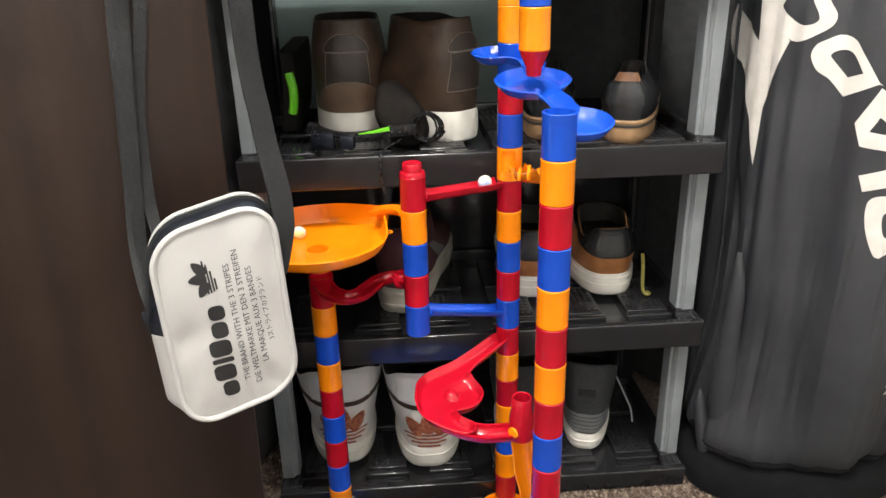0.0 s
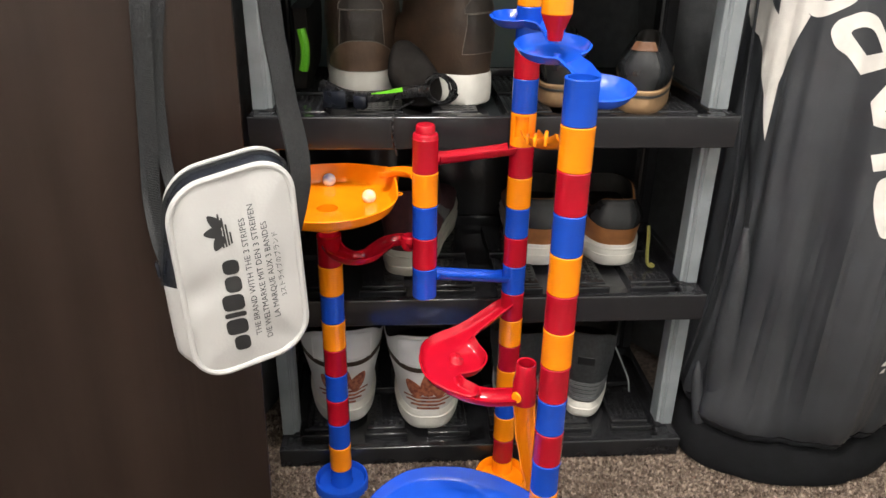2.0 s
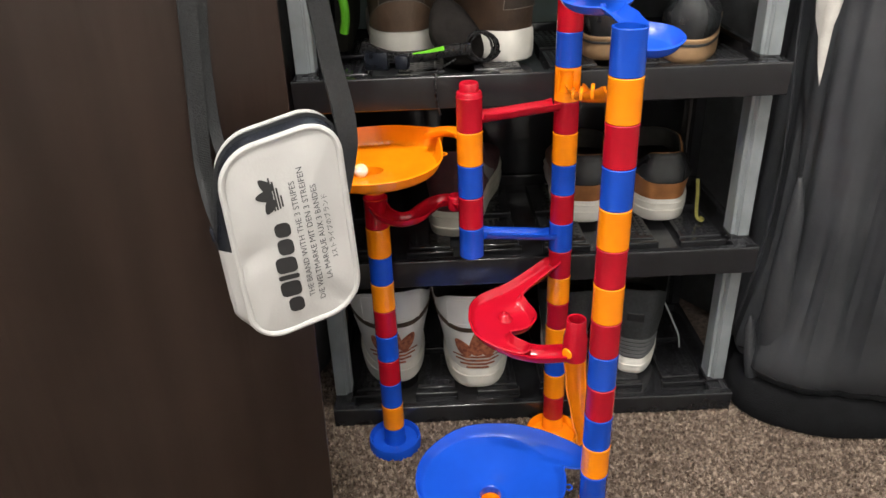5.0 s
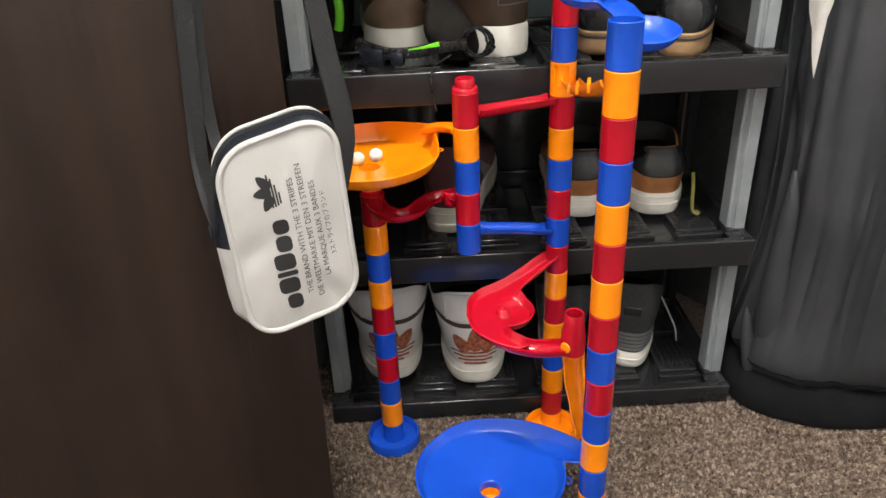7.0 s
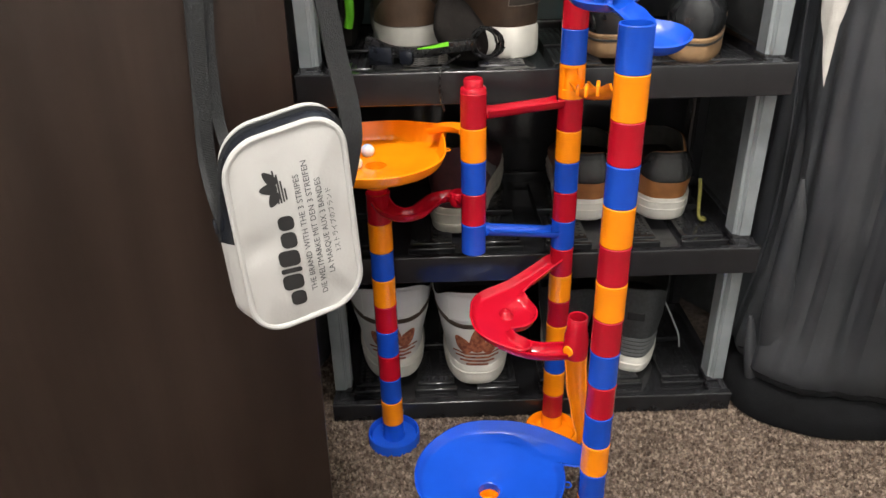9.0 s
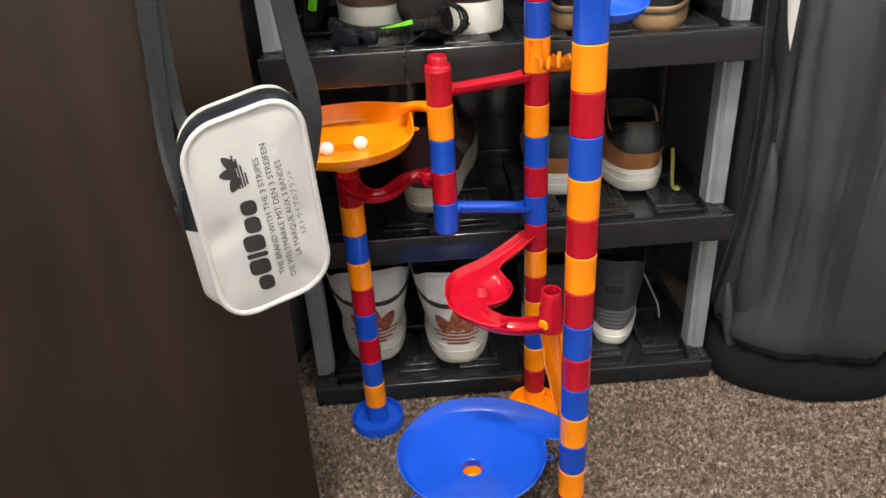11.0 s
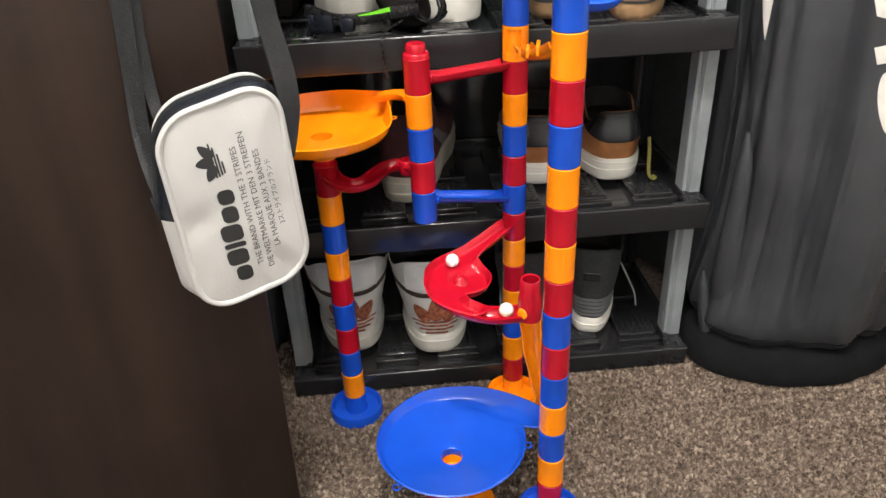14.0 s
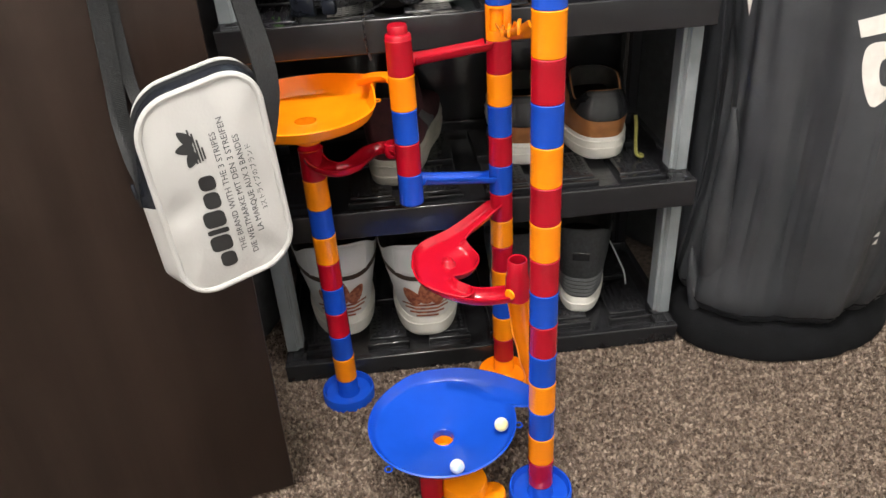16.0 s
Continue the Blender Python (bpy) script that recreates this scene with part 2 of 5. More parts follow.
# ---- shoe rack ----
SHELF_Z = (0.0285, 0.2606, 0.4946, 0.7290)          # 4 mm under the lips
RACK_W, RACK_D, LIP = 0.562, 0.285, 0.0388
PANEL_W, PANEL_STEP = 0.0557, 0.0902


def shoe_rack():
    rack = thing("shoe_rack", RACK, "black plastic shoe rack with grey posts, full of shoes", "shoe rack")
    for z in SHELF_Z:
        top, high = z - 0.003, z + 0.004
        low = max(0.0005, high - LIP)
        # front lip, drawn in a little towards its lower edge
        face = [(0.0020 - 0.0020 * math.cos(radians(15 * k)), high - 0.0020 + 0.0020 * math.sin(radians(15 * k))) for k in range(7)] + [(0.0095, high), (0.0105, high - 0.001), (0.0105, low), (0.0045, low), (0.0035, low + 0.001)]
        bm = rings([[Vector((x, y, q)) for y, q in face] for x in (-RACK_W, -RACK_W + 0.001, -0.001, 0.0)], True, True, True)
        box(-RACK_W, 0, RACK_D - 0.012, RACK_D, low, high, 0.003, bm=bm)
        box(-RACK_W, -RACK_W + 0.010, 0.0105, RACK_D - 0.012, low, high, 0.002, bm=bm)
        box(-0.010, 0, 0.0105, RACK_D - 0.012, low, high, 0.002, bm=bm)
        # raised corners in which the posts stand
        for cx in (-0.005, -RACK_W + 0.029):
            box(cx - 0.024, cx, 0.0105, 0.030, top - 0.006, high - 0.0008, 0.002, bm=bm)
        box(-RACK_W + 0.008, -0.008, 0.008, RACK_D - 0.010, top - 0.013, top - 0.009, 0, bm=bm)
        shelf = part("shelf", bm, BLACK_PLASTIC, rack)
        for k in range(6):
            x = -0.0278 - PANEL_STEP * k
            for y0, y1 in ((0.0525, 0.135), (0.150, 0.255)):
                bm = box(x - PANEL_W, x, y0, y1, top - 0.010, top, 0.0018, 3)
                for i in range(6):
                    for j in range(8):
                        cx, cy = x - PANEL_W + 0.0075 + i * 0.0082, y0 + 0.010 + j * (y1 - y0 - 0.020) / 7
                        box(cx - 0.0022, cx + 0.0022, cy - 0.003, cy + 0.003, top - 0.0015, top + 0.0008, 0, bm=bm)
                if y0 < 0.1:
                    box(x - PANEL_W - 0.003, x + 0.003, 0.0395, 0.0500, top - 0.010, top - 0.0010, 0.0018, 4, bm=bm)
                part("tread_panel", bm, BLACK_PLASTIC, shelf)
    for z0, z1 in zip(SHELF_Z, SHELF_Z[1:] + (0.95,)):
        for px, side in ((-0.0005, 1), (-RACK_W + 0.0005, -1)):
            for py in (0.034, RACK_D - 0.046):
                # two legs with a groove between them; the inner one stands further back
                sec = [(0, 0), (-0.0150, 0), (-0.0150, 0.003), (-0.0172, 0.003), (-0.0172, 0.006), (-0.0225, 0.006), (-0.0225, 0.030), (0, 0.030)]
                sec = [(px + side * a, py + b) for a, b in sec]
                bm = rings([[Vector((a, b, z)) for a, b in sec] for z in (z0 + 0.0035, z1 - LIP + 0.006)], True, True, True)
                bmesh.ops.bevel(bm, geom=list(bm.edges), offset=0.0008, segments=1, affect="EDGES")
                # rear posts take black in place of the shade they stand in
                post = part("post", bm, GREY_POST if py < 0.1 else BLACK_PLASTIC, rack)
                collar = box(min(px, px - side * 0.0245), max(px, px - side * 0.0245), py - 0.0025, py + 0.032, z0 - 0.012, z0 + 0.004, 0.0015)
                part("socket", collar, BLACK_PLASTIC, post)
    # black sheet added in place of the shade behind the two lower bays
    part("back_panel", box(-RACK_W + 0.004, -0.004, RACK_D + 0.001, RACK_D + 0.005, 0.02, SHELF_Z[2] - LIP, 0.001), BLACK_PLASTIC, rack, "black sheet standing in for the shade behind the bays")
    return rack


shoe_rack()


def hanging_jacket():
    """Dark cloth in loose folds between the rack's back and the wall; its low part is added to darken the gap."""
    jacket = thing("jacket", RACK, "black jacket hanging behind the shoe rack, lengthened to darken the gap", "jacket")
    for name, u0, u1, near in (("body", 0.26, 1.0, 0.0), ("sleeve", 0.0, 0.30, -0.006)):
        loops = []
        for k in range(37):
            f = k / 36
            z = 0.012 + 1.108 * f
            g = max(0, (z - 0.50) / 0.62)
            left = -0.165 - 0.085 * g + 0.03 * g * g
            front, back = [], []
            for i in range(33):
                v = i / 32
                u = u0 + (u1 - u0) * v
                x = left + (0.30 - left) * u
                fold = 0.010 * math.sin(u * 17 + 2.2 * f) + 0.008 * noise.noise(Vector((u * 6, f * 1.5, 2.0)))
                # the low right part is pulled forward to hide lit carpet beside the rack
                ahead = 0.085 * min(1, max(0, (x - 0.005) / 0.05)) * min(1, max(0, (0.62 - z) / 0.2))
                front.append(Vector((x, 0.310 + near - ahead + fold * 0.8 + 0.012 * abs(2 * v - 1) ** 6, z)))
                back.append(Vector((x, 0.335 + near * 0.5, z)))
            loops.append(front + back[::-1])
        part(name, rings(loops, True, True, True), JACKET, jacket)


hanging_jacket()


def gap_coat():
    """A long dark coat between the rack's end and the wall; its body is added to keep the gap dark."""
    coat = thing("coat", RACK, "long dark coat beside the shoe rack, its body added to darken the gap", "coat")
    for name, x0, x1, y0, y1 in (("body", -0.800, -0.578, 0.085, 0.330), ("sleeve", -0.640, -0.545, 0.296, 0.338)):
        loops = []
        for k in range(25):
            z = 0.012 + 1.10 * k / 24
            ring = []
            for i in range(48):
                t = 2 * math.pi * i / 48
                c, q = math.cos(t), math.sin(t)
                f = 0.96 + 0.07 * noise.noise(Vector((c * 2.5 + x0 * 9, q * 2.5, z * 1.6))) - 0.10 * k / 24 * max(0, -q)
                f = min(f, 1.0)
                ring.append(Vector(((x0 + x1) / 2 + (x1 - x0) / 2 * f * math.copysign(abs(c) ** 0.5, c), (y0 + y1) / 2 + (y1 - y0) / 2 * f * math.copysign(abs(q) ** 0.6, q), z)))
            loops.append(ring)
        part(name, rings(loops, True, True, True), JACKET, coat)


gap_coat()


# ---- marble run ----
A, B, L, M, T = (0.0, 0.014), (-0.0545, 0.232), (-0.2645, 0.166), (-0.154, 0.172), (-0.028, 0.076)
PLATE, PLATE_Z, BOWL_Z = (-0.113, 0.0345), 0.074, 0.401
run = thing("marble_run", pose(0, 0, 0), "red, blue and orange plastic marble run tower standing on the carpet", "marble run")


def tube_mesh(h, r=R_TUBE):
    return lathe([(r - 0.0007, 0.0), (r - 0.0001, 0.0006), (r, 0.0014), (r, h - 0.0016), (r + 0.0002, h - 0.001), (r - 0.0003, h - 0.0002), (r - 0.0022, h - 0.0002),
                  (r - 0.0022, 0)], 44)


TUBES = {}


def tube(xy, z, colour, h=PITCH, r=R_TUBE):
    key = (colour, round(h, 4), r)
    if key not in TUBES:
        ob = part("tube", tube_mesh(h, r), PLASTIC[colour], run)
        TUBES[key] = ob
    else:
        ob = TUBES[key].copy()
        scene.collection.objects.link(ob)
    ob.location = (xy[0], xy[1], z)
    ob.rotation_euler = (0, 0, 2.4 * len(scene.objects))
    return ob


def pillar(xy, z, colours, h=PITCH):
    for k, c in enumerate(colours):
        tube(xy, z + k * h, c, h)


def foot(xy, colour, r=0.0365, stub=0.0245):
    bm = lathe([(r, 0.0), (r, 0.012), (r - 0.001, 0.0150), (r - 0.003, 0.0155), (r - 0.004, 0.013), (r - 0.0055, 0.008), (0.022, 0.006),
                (0.0150, 0.0075), (0.0138, 0.012), (0.0138, stub), (0.012, stub), (0.012, 0.0)], 56, (xy[0], xy[1], 0))
    return part("foot", bm, PLASTIC[colour], run)


foot(A, "B")
foot(L, "B", 0.0355, 0.0338)
pillar(A, 0.025, "ROBOBRBROROBROB")
pillar(L, 0.034, "OBRBROBO", 0.0375)
tube(L, 0.034 + 8 * 0.0375, "C", 0.0375)
BZ, BP = 0.0245, 0.0373                            # foot and pitch of the rear pillar
pillar(B, BZ, "ROBORORBRBOR", BP)
pillar(B, BZ + 13 * BP, "BRBOOR", BP)
pillar(M, 0.301, "BRBOR")
# closed stub on the hanging pillar
part("cap", lathe([(0.0005, 0.490), (0.0138, 0.490), (0.0138, 0.4945), (0.0128, 0.4958), (0.0105, 0.4962), (0.0105, 0.5035), (0.0095, 0.5050), (0.0005, 0.5050)], 40, (*M, 0)), RED, run)
# flat orange foot of the rear pillar
rear_foot = part("foot", lathe([(0.0355, 0), (0.0355, 0.013), (0.034, 0.015), (0.0315, 0.012), (0.0295, 0.005), (0.0010, 0.004), (0.0010, 0)], 56, (-0.0535, 0.2135, 0)), ORANGE, run)
part("stub", lathe([(0.0150, 0.003), (0.0138, 0.006), (0.0138, 0.0245), (0.0120, 0.0245), (0.0120, 0.003)], 40, (*B, 0)), ORANGE, rear_foot)


# tube with an open window in its side and a notched gutter to the front pillar
def window_tube(xy, z, colour, towards):
    r, t, h = R_TUBE, 0.0022, BP
    bm = bmesh.new()
    a0 = math.atan2(towards[1] - xy[1], towards[0] - xy[0]) - 0.35
    n, half = 44, radians(34)

    def wall(z0, z1, f0, f1):
        loops = []
        m = max(2, int(n * (f1 - f0) / (2 * math.pi)))
        for k in range(m + 1):
            a = a0 + f0 + (f1 - f0) * k / m
            c, s2 = math.cos(a), math.sin(a)
            loops.append([Vector((xy[0] + q * c, xy[1] + q * s2, zz)) for q, zz in ((r, z0), (r, z1), (r - t, z1), (r - t, z0))])
        rings(loops, True, True, True, bm)

    wall(z, z + 0.010, 0, 2 * math.pi)
    wall(z + 0.010, z + h - 0.003, half, 2 * math.pi - half)
    wall(z + h - 0.003, z + h, 0, 2 * math.pi)
    outer = part("window_tube", bm, PLASTIC[colour], run)
    # closed sleeve added so the window shows orange, for light through the plastic
    part("inner_sleeve", lathe([(r - 0.0050, 0.004), (r - 0.0030, 0.004), (r - 0.0030, h - 0.004), (r - 0.0050, h - 0.004)], 36, (*xy, z)), PLASTIC[colour], outer)
    return outer


window_tube(B, BZ + 12 * BP, "O", A)
link = smooth_path([(B[0] + 0.008, B[1] - 0.008, 0.483), (-0.036, 0.160, 0.493), (-0.018, 0.080, 0.516), (A[0] - 0.006, A[1] + 0.012, 0.536)])
gutter = part("notched_gutter", sweep(link, channel_section(0.0088, 0.0085)), ORANGE, run)
for q, tall, deep in ((8, 0.0040, 0.0110), (12, 0.0055, 0.0110), (17, 0.0070, 0.0100)):
    p = link[q]
    for side in (-1, 1):
        bm = bmesh.new()
        box(p.x + side * 0.0095 - 0.0018, p.x + side * 0.0095 + 0.0018, p.y - deep, p.y + deep, p.z + 0.003, p.z + 0.0060 + tall, 0.0012, 2, bm)
        part("notch", bm, ORANGE, gutter)


def dish(xy, z, colour, k, horn, wall, high, slope, deep, sink=0.0, foot=(-0.0175, -0.007, -0.0025)):
    """A wide dish with a drain in the middle and a horn that runs in along the rim.

    horn: circles (x, y, r) of the inlet; wall: the angles between which the rim stands higher, by high."""
    big = 0.0845 * k
    rad = [0.0, 0.0145, 0.018, 0.045 * k, 0.066 * k]
    rise = [0.0006 - sink, 0.0006 - sink, 0.001 - sink, 0.003 - sink * 0.42, 0.0055]
    run_in = [Vector(q) for q in smooth_path(horn, 6)]

    def edge_at(x, y):
        d = [math.hypot(x - xy[0], y - xy[1]) - big] + [math.hypot(x - q.x, y - q.y) - q.z for q in run_in]
        m = min(d)
        s = 0.0022
        return m - s * math.log(sum(math.exp(-(q - m) / s) for q in d)) + s * math.log(1.6)

    def full(x, y):
        return max(edge_at(x, y), 0.0122 - math.hypot(x - xy[0], y - xy[1]))

    def height(x, y):
        r = math.hypot(x - xy[0], y - xy[1])
        a = math.degrees(math.atan2(y - xy[1], x - xy[0]))
        h = float(np.interp(r, rad, rise)) + slope * max(0.0, r - 0.066 * k - 0.012)
        up = min(1, max(0, (a - wall[0]) / 16)) * min(1, max(0, (wall[1] - a) / 30))
        up = up * up * (3 - 2 * up)
        rim = float(np.interp(edge_at(x, y), [*foot, 0.001], [0, 0.0035, 0.0088, 0.0130]))
        return z + h + rim * (1 + up * high / 0.0130)

    bm, cell, grid = bmesh.new(), 0.0019, {}
    reach = [max(abs(q.x - xy[0]) + q.z for q in run_in), big]
    n = int(max(reach) / cell) + 4
    for i in range(-n, n):
        for j in range(-n, n):
            x, y = xy[0] + i * cell, xy[1] + j * cell
            if full(x, y) < 0.3 * cell:
                grid[i, j] = bm.verts.new((x, y, 0))
    for (i, j), v in grid.items():
        quad = [v, grid.get((i + 1, j)), grid.get((i + 1, j + 1)), grid.get((i, j + 1))]
        if all(quad):
            bm.faces.new(quad)
    bmesh.ops.delete(bm, geom=[v for v in bm.verts if not v.link_faces], context="VERTS")
    for v in bm.verts:
        if v.is_boundary:
            for _ in range(4):
                x, y, e = v.co.x, v.co.y, 0.0003
                g = Vector((full(x + e, y) - full(x - e, y), full(x, y + e) - full(x, y - e), 0))
                if g.length > 1e-9:
                    v.co -= g.normalized() * full(x, y)
    for v in bm.verts:
        v.co.z = height(v.co.x, v.co.y)
    bmesh.ops.recalc_face_normals(bm, faces=bm.faces)
    bmesh.ops.solidify(bm, geom=list(bm.faces), thickness=0.0019)
    out = part("dish", bm, PLASTIC[colour], run)
    part("drain", lathe([(0.0116, -deep), (0.0116, -0.003), (0.0122, 0.0001), (0.0136, 0.0010), (0.0150, 0.0004), (0.0146, -0.004), (0.0142, -deep)], 48, (*xy, z - sink)), PLASTIC[colour], out)
    return out


def hanging_ring(parent, centre, direction, colour):
    c = Vector(centre)
    d = Vector(direction).normalized()
    s = Vector((0, 0, 1)).cross(d)
    loops = []
    for k in range(17):
        a = 2 * math.pi * k / 16
        o = d * math.cos(a) + s * math.sin(a)
        loops.append([c + o * (0.0040 + 0.0010 * math.cos(b)) + Vector((0, 0, 0.0010 * math.sin(b))) for b in [2 * math.pi * j / 6 for j in range(6)]])
    part("hanging_ring", rings(loops, True), PLASTIC[colour], parent)


bowl = dish(L, BOWL_Z, "O", 0.955, [(-0.262, 0.212, 0.034), (-0.238, 0.216, 0.026), (-0.218, 0.219, 0.0170), (-0.204, 0.2175, 0.0115)], (10, 195), 0.0125, 0.30, 0.022, foot=(-0.0062, -0.0036, -0.0012))
inlet = smooth_path([(M[0] - 0.010, M[1] + 0.014, 0.4375), (-0.176, 0.203, 0.4350), (-0.193, 0.2145, 0.4315), (-0.212, 0.219, 0.4270)])
part("inlet", sweep(inlet, channel_section(0.0085, 0.0075, 0.0018)), ORANGE, bowl)
plate = dish(PLATE, PLATE_Z, "B", 1.0, [(-0.104, 0.085, 0.033), (-0.080, 0.0885, 0.0255), (-0.057, 0.088, 0.0180), (-0.034, 0.080, 0.0135), (-0.014, 0.069, 0.0110)], (20, 150), 0.0035, 0.32, 0.008, 0.011)
for a in (118, 236, 2):
    hanging_ring(plate, (PLATE[0] + 0.0875 * math.cos(radians(a)), PLATE[1] + 0.0875 * math.sin(radians(a)), PLATE_Z + 0.013), (math.cos(radians(a)), math.sin(radians(a)), 0), "B")
hanging_ring(bowl, (L[0] + 0.082 * math.cos(radians(24)), L[1] + 0.082 * math.sin(radians(24)), BOWL_Z + 0.013), (math.cos(radians(24)), math.sin(radians(24)), 0), "O")
part("catch_cup", lathe([(0.0005, 0.043), (0.0105, 0.044), (0.0118, 0.0545), (0.0145, 0.0545), (0.0145, 0.012), (0.0005, 0.012)], 36, (*PLATE, 0)), ORANGE, run)
# support of the big blue dish and the tray under it
tube((-0.124, -0.002), 0.012, "R", 0.040)
tray = part("tray", lathe([(0.001, 0.034), (0.020, 0.0335), (0.0245, 0.0315), (0.026, 0.027), (0.0265, 0.002), (0.026, 0.0), (0.001, 0.0)], 48, (-0.086, 0.004, 0.0)), ORANGE, run)
part("tray_lobe", lathe([(0.001, 0.020), (0.011, 0.0195), (0.0145, 0.0175), (0.0155, 0.014), (0.0155, 0.002), (0.0150, 0.0), (0.001, 0.0)], 32, (-0.054, 0.000, 0.0)), ORANGE, tray)


def rail(a, b, za, zb, colour, w=0.0085):
    """A straight gutter between two pillars, with a thick foot at each end."""
    pa, pb = Vector((*a, za)), Vector((*b, zb))
    d = (pb - pa).normalized()
    path = [pa + d * (R_TUBE - 0.001), pa + d * (R_TUBE + 0.004), pa + d * (R_TUBE + 0.012), pa.lerp(pb, 0.5), pb - d * (R_TUBE + 0.008), pb - d * (R_TUBE - 0.001)]
    grow = (1.25, 1.1, 1.0, 1.0, 1.0, 1.12)

    def section(t):
        g = grow[min(5, int(round(t * 5)))]
        return channel_section(w * g, 0.0075 * g, 0.0028)

    return part("rail", sweep(path, section), PLASTIC[colour], run)


rail(M, B, 0.4620, 0.4635, "R")
rail(M, B, 0.3255, 0.2995, "B")
# curved red gutter from the bowl's outlet to the hanging pillar
curve = smooth_path([(L[0] + 0.002, L[1] - 0.006, 0.3565), (-0.2500, 0.1500, 0.3505), (-0.2310, 0.1455, 0.3480), (-0.2150, 0.1560, 0.3480), (-0.2070, 0.1770, 0.3490), (-0.1985, 0.1940, 0.3505),
                     (-0.1840, 0.1975, 0.3525), (M[0] - 0.010, M[1] + 0.012, 0.3530)])
part("curved_rail", sweep(curve, lambda t: channel_section(0.0100 - 0.0016 * t, 0.0105 - 0.002 * t, 0.0022)), RED_CLEAR, run)
part("rail_socket", lathe([(0.0082, -0.0085), (0.0098, -0.0065), (0.0104, 0.0), (0.0098, 0.0075), (0.0078, 0.0090), (0.0065, 0.0)], 24, (M[0] - 0.021, M[1] + 0.019, 0.3585)), RED, run)
# slide that runs into a swirl cup and curls out of it: (x, y, half width, floor)
SLIDE_IN = [(-0.064, 0.219, 0.0120, 0.2630), (-0.082, 0.196, 0.0125, 0.2570), (-0.104, 0.167, 0.0150, 0.2520), (-0.124, 0.138, 0.0240, 0.2480), (-0.123, 0.116, 0.0260, 0.2450)]
SLIDE_OUT = [(-0.123, 0.110, 0.0250, 0.2440), (-0.119, 0.090, 0.0200, 0.2425), (-0.104, 0.0745, 0.0150, 0.2410), (-0.086, 0.0670, 0.0125, 0.2395), (-0.066, 0.0655, 0.0120, 0.2380), (-0.046, 0.0715, 0.0115, 0.2365), (-0.034, 0.0760, 0.0110, 0.2355)]
CUP = (-0.110, 0.1255, 0.0370, 0.2405)


def swirl_slide():
    def dense(line):
        xy = smooth_path([q[:3] for q in line], 8)
        zz = smooth_path([(q[3], 0, 0) for q in line], 8)
        return [(p.x, p.y, p.z, z.x) for p, z in zip(xy, zz)]

    spots = np.array(dense(SLIDE_IN) + [CUP] + dense(SLIDE_OUT[:4]))

    def edge_at(x, y):
        return float((np.hypot(spots[:, 0] - x, spots[:, 1] - y) - spots[:, 2]).min())

    def floor_at(x, y):
        d = np.hypot(spots[:, 0] - x, spots[:, 1] - y) / spots[:, 2]
        w = np.exp(-6 * d)
        return float((w * spots[:, 3]).sum() / w.sum())

    bm, cell, cells = bmesh.new(), 0.0016, {}
    for i in range(-102, -10):
        for j in range(28, 150):
            x, y = i * cell, j * cell
            if edge_at(x, y) < 0.3 * cell:
                cells[i, j] = bm.verts.new((x, y, 0))
    for (i, j), v in cells.items():
        quad = [v, cells.get((i + 1, j)), cells.get((i + 1, j + 1)), cells.get((i, j + 1))]
        if all(quad):
            bm.faces.new(quad)
    bmesh.ops.delete(bm, geom=[v for v in bm.verts if not v.link_faces], context="VERTS")
    for v in bm.verts:
        if v.is_boundary:
            for _ in range(3):
                x, y, e = v.co.x, v.co.y, 0.0003
                g = Vector((edge_at(x + e, y) - edge_at(x - e, y), edge_at(x, y + e) - edge_at(x, y - e), 0))
                if g.length > 1e-9:
                    v.co -= g.normalized() * edge_at(x, y)
    for v in bm.verts:
        d = edge_at(v.co.x, v.co.y)
        v.co.z = floor_at(v.co.x, v.co.y) + 0.0105 * max(0, 1 + d / 0.0075) ** 2
    for _ in range(2):
        bmesh.ops.smooth_vert(bm, verts=[v for v in bm.verts if not v.is_boundary], factor=0.5, use_axis_z=True)
    bmesh.ops.recalc_face_normals(bm, faces=bm.faces)
    bmesh.ops.solidify(bm, geom=list(bm.faces), thickness=0.0020)
    slide = part("slide", bm, RED, run)
    way = smooth_path([(x, y, z) for x, y, w, z in SLIDE_OUT[2:]], 8)
    part("outlet", sweep(way, lambda t: channel_section(0.0095 + 0.0020 * max(0, 1 - 3 * t), 0.0095, 0.0030)), RED, slide)
    boss = part("boss", lathe([(0.0003, 0.0085), (0.0045, 0.0082), (0.0062, 0.0068), (0.0072, 0.0035), (0.0100, 0.0005), (0.0100, -0.001), (0.0003, -0.001)], 40, (CUP[0], CUP[1] + 0.002, CUP[3] + 0.0030)), RED, slide)
    part("pip", lathe([(0.0003, 0.0022), (0.0016, 0.0018), (0.0024, 0.0), (0.0003, -0.0004)], 20, (CUP[0], CUP[1] + 0.002, CUP[3] + 0.0115)), RED, boss)


swirl_slide()
# narrow red tube that catches the slide
collector = part("collector_tube", lathe([(0.0125, 0.2365), (0.0130, 0.245), (0.0128, 0.262), (0.0108, 0.272), (0.0106, 0.2845), (0.0100, 0.2855), (0.0084, 0.2850), (0.0084, 0.262),
                                          (0.0105, 0.250), (0.0105, 0.2365)], 40, (*T, 0)), RED, run)
part("collector_window", lathe([(0.0003, 0.0), (0.0062, 0.0), (0.0056, 0.0016), (0.0003, 0.0022)], 28), ORANGE, collector).matrix_basis = pose(T[0] - 0.0075, T[1] - 0.0112, 0.2485, 90, 0, -34)
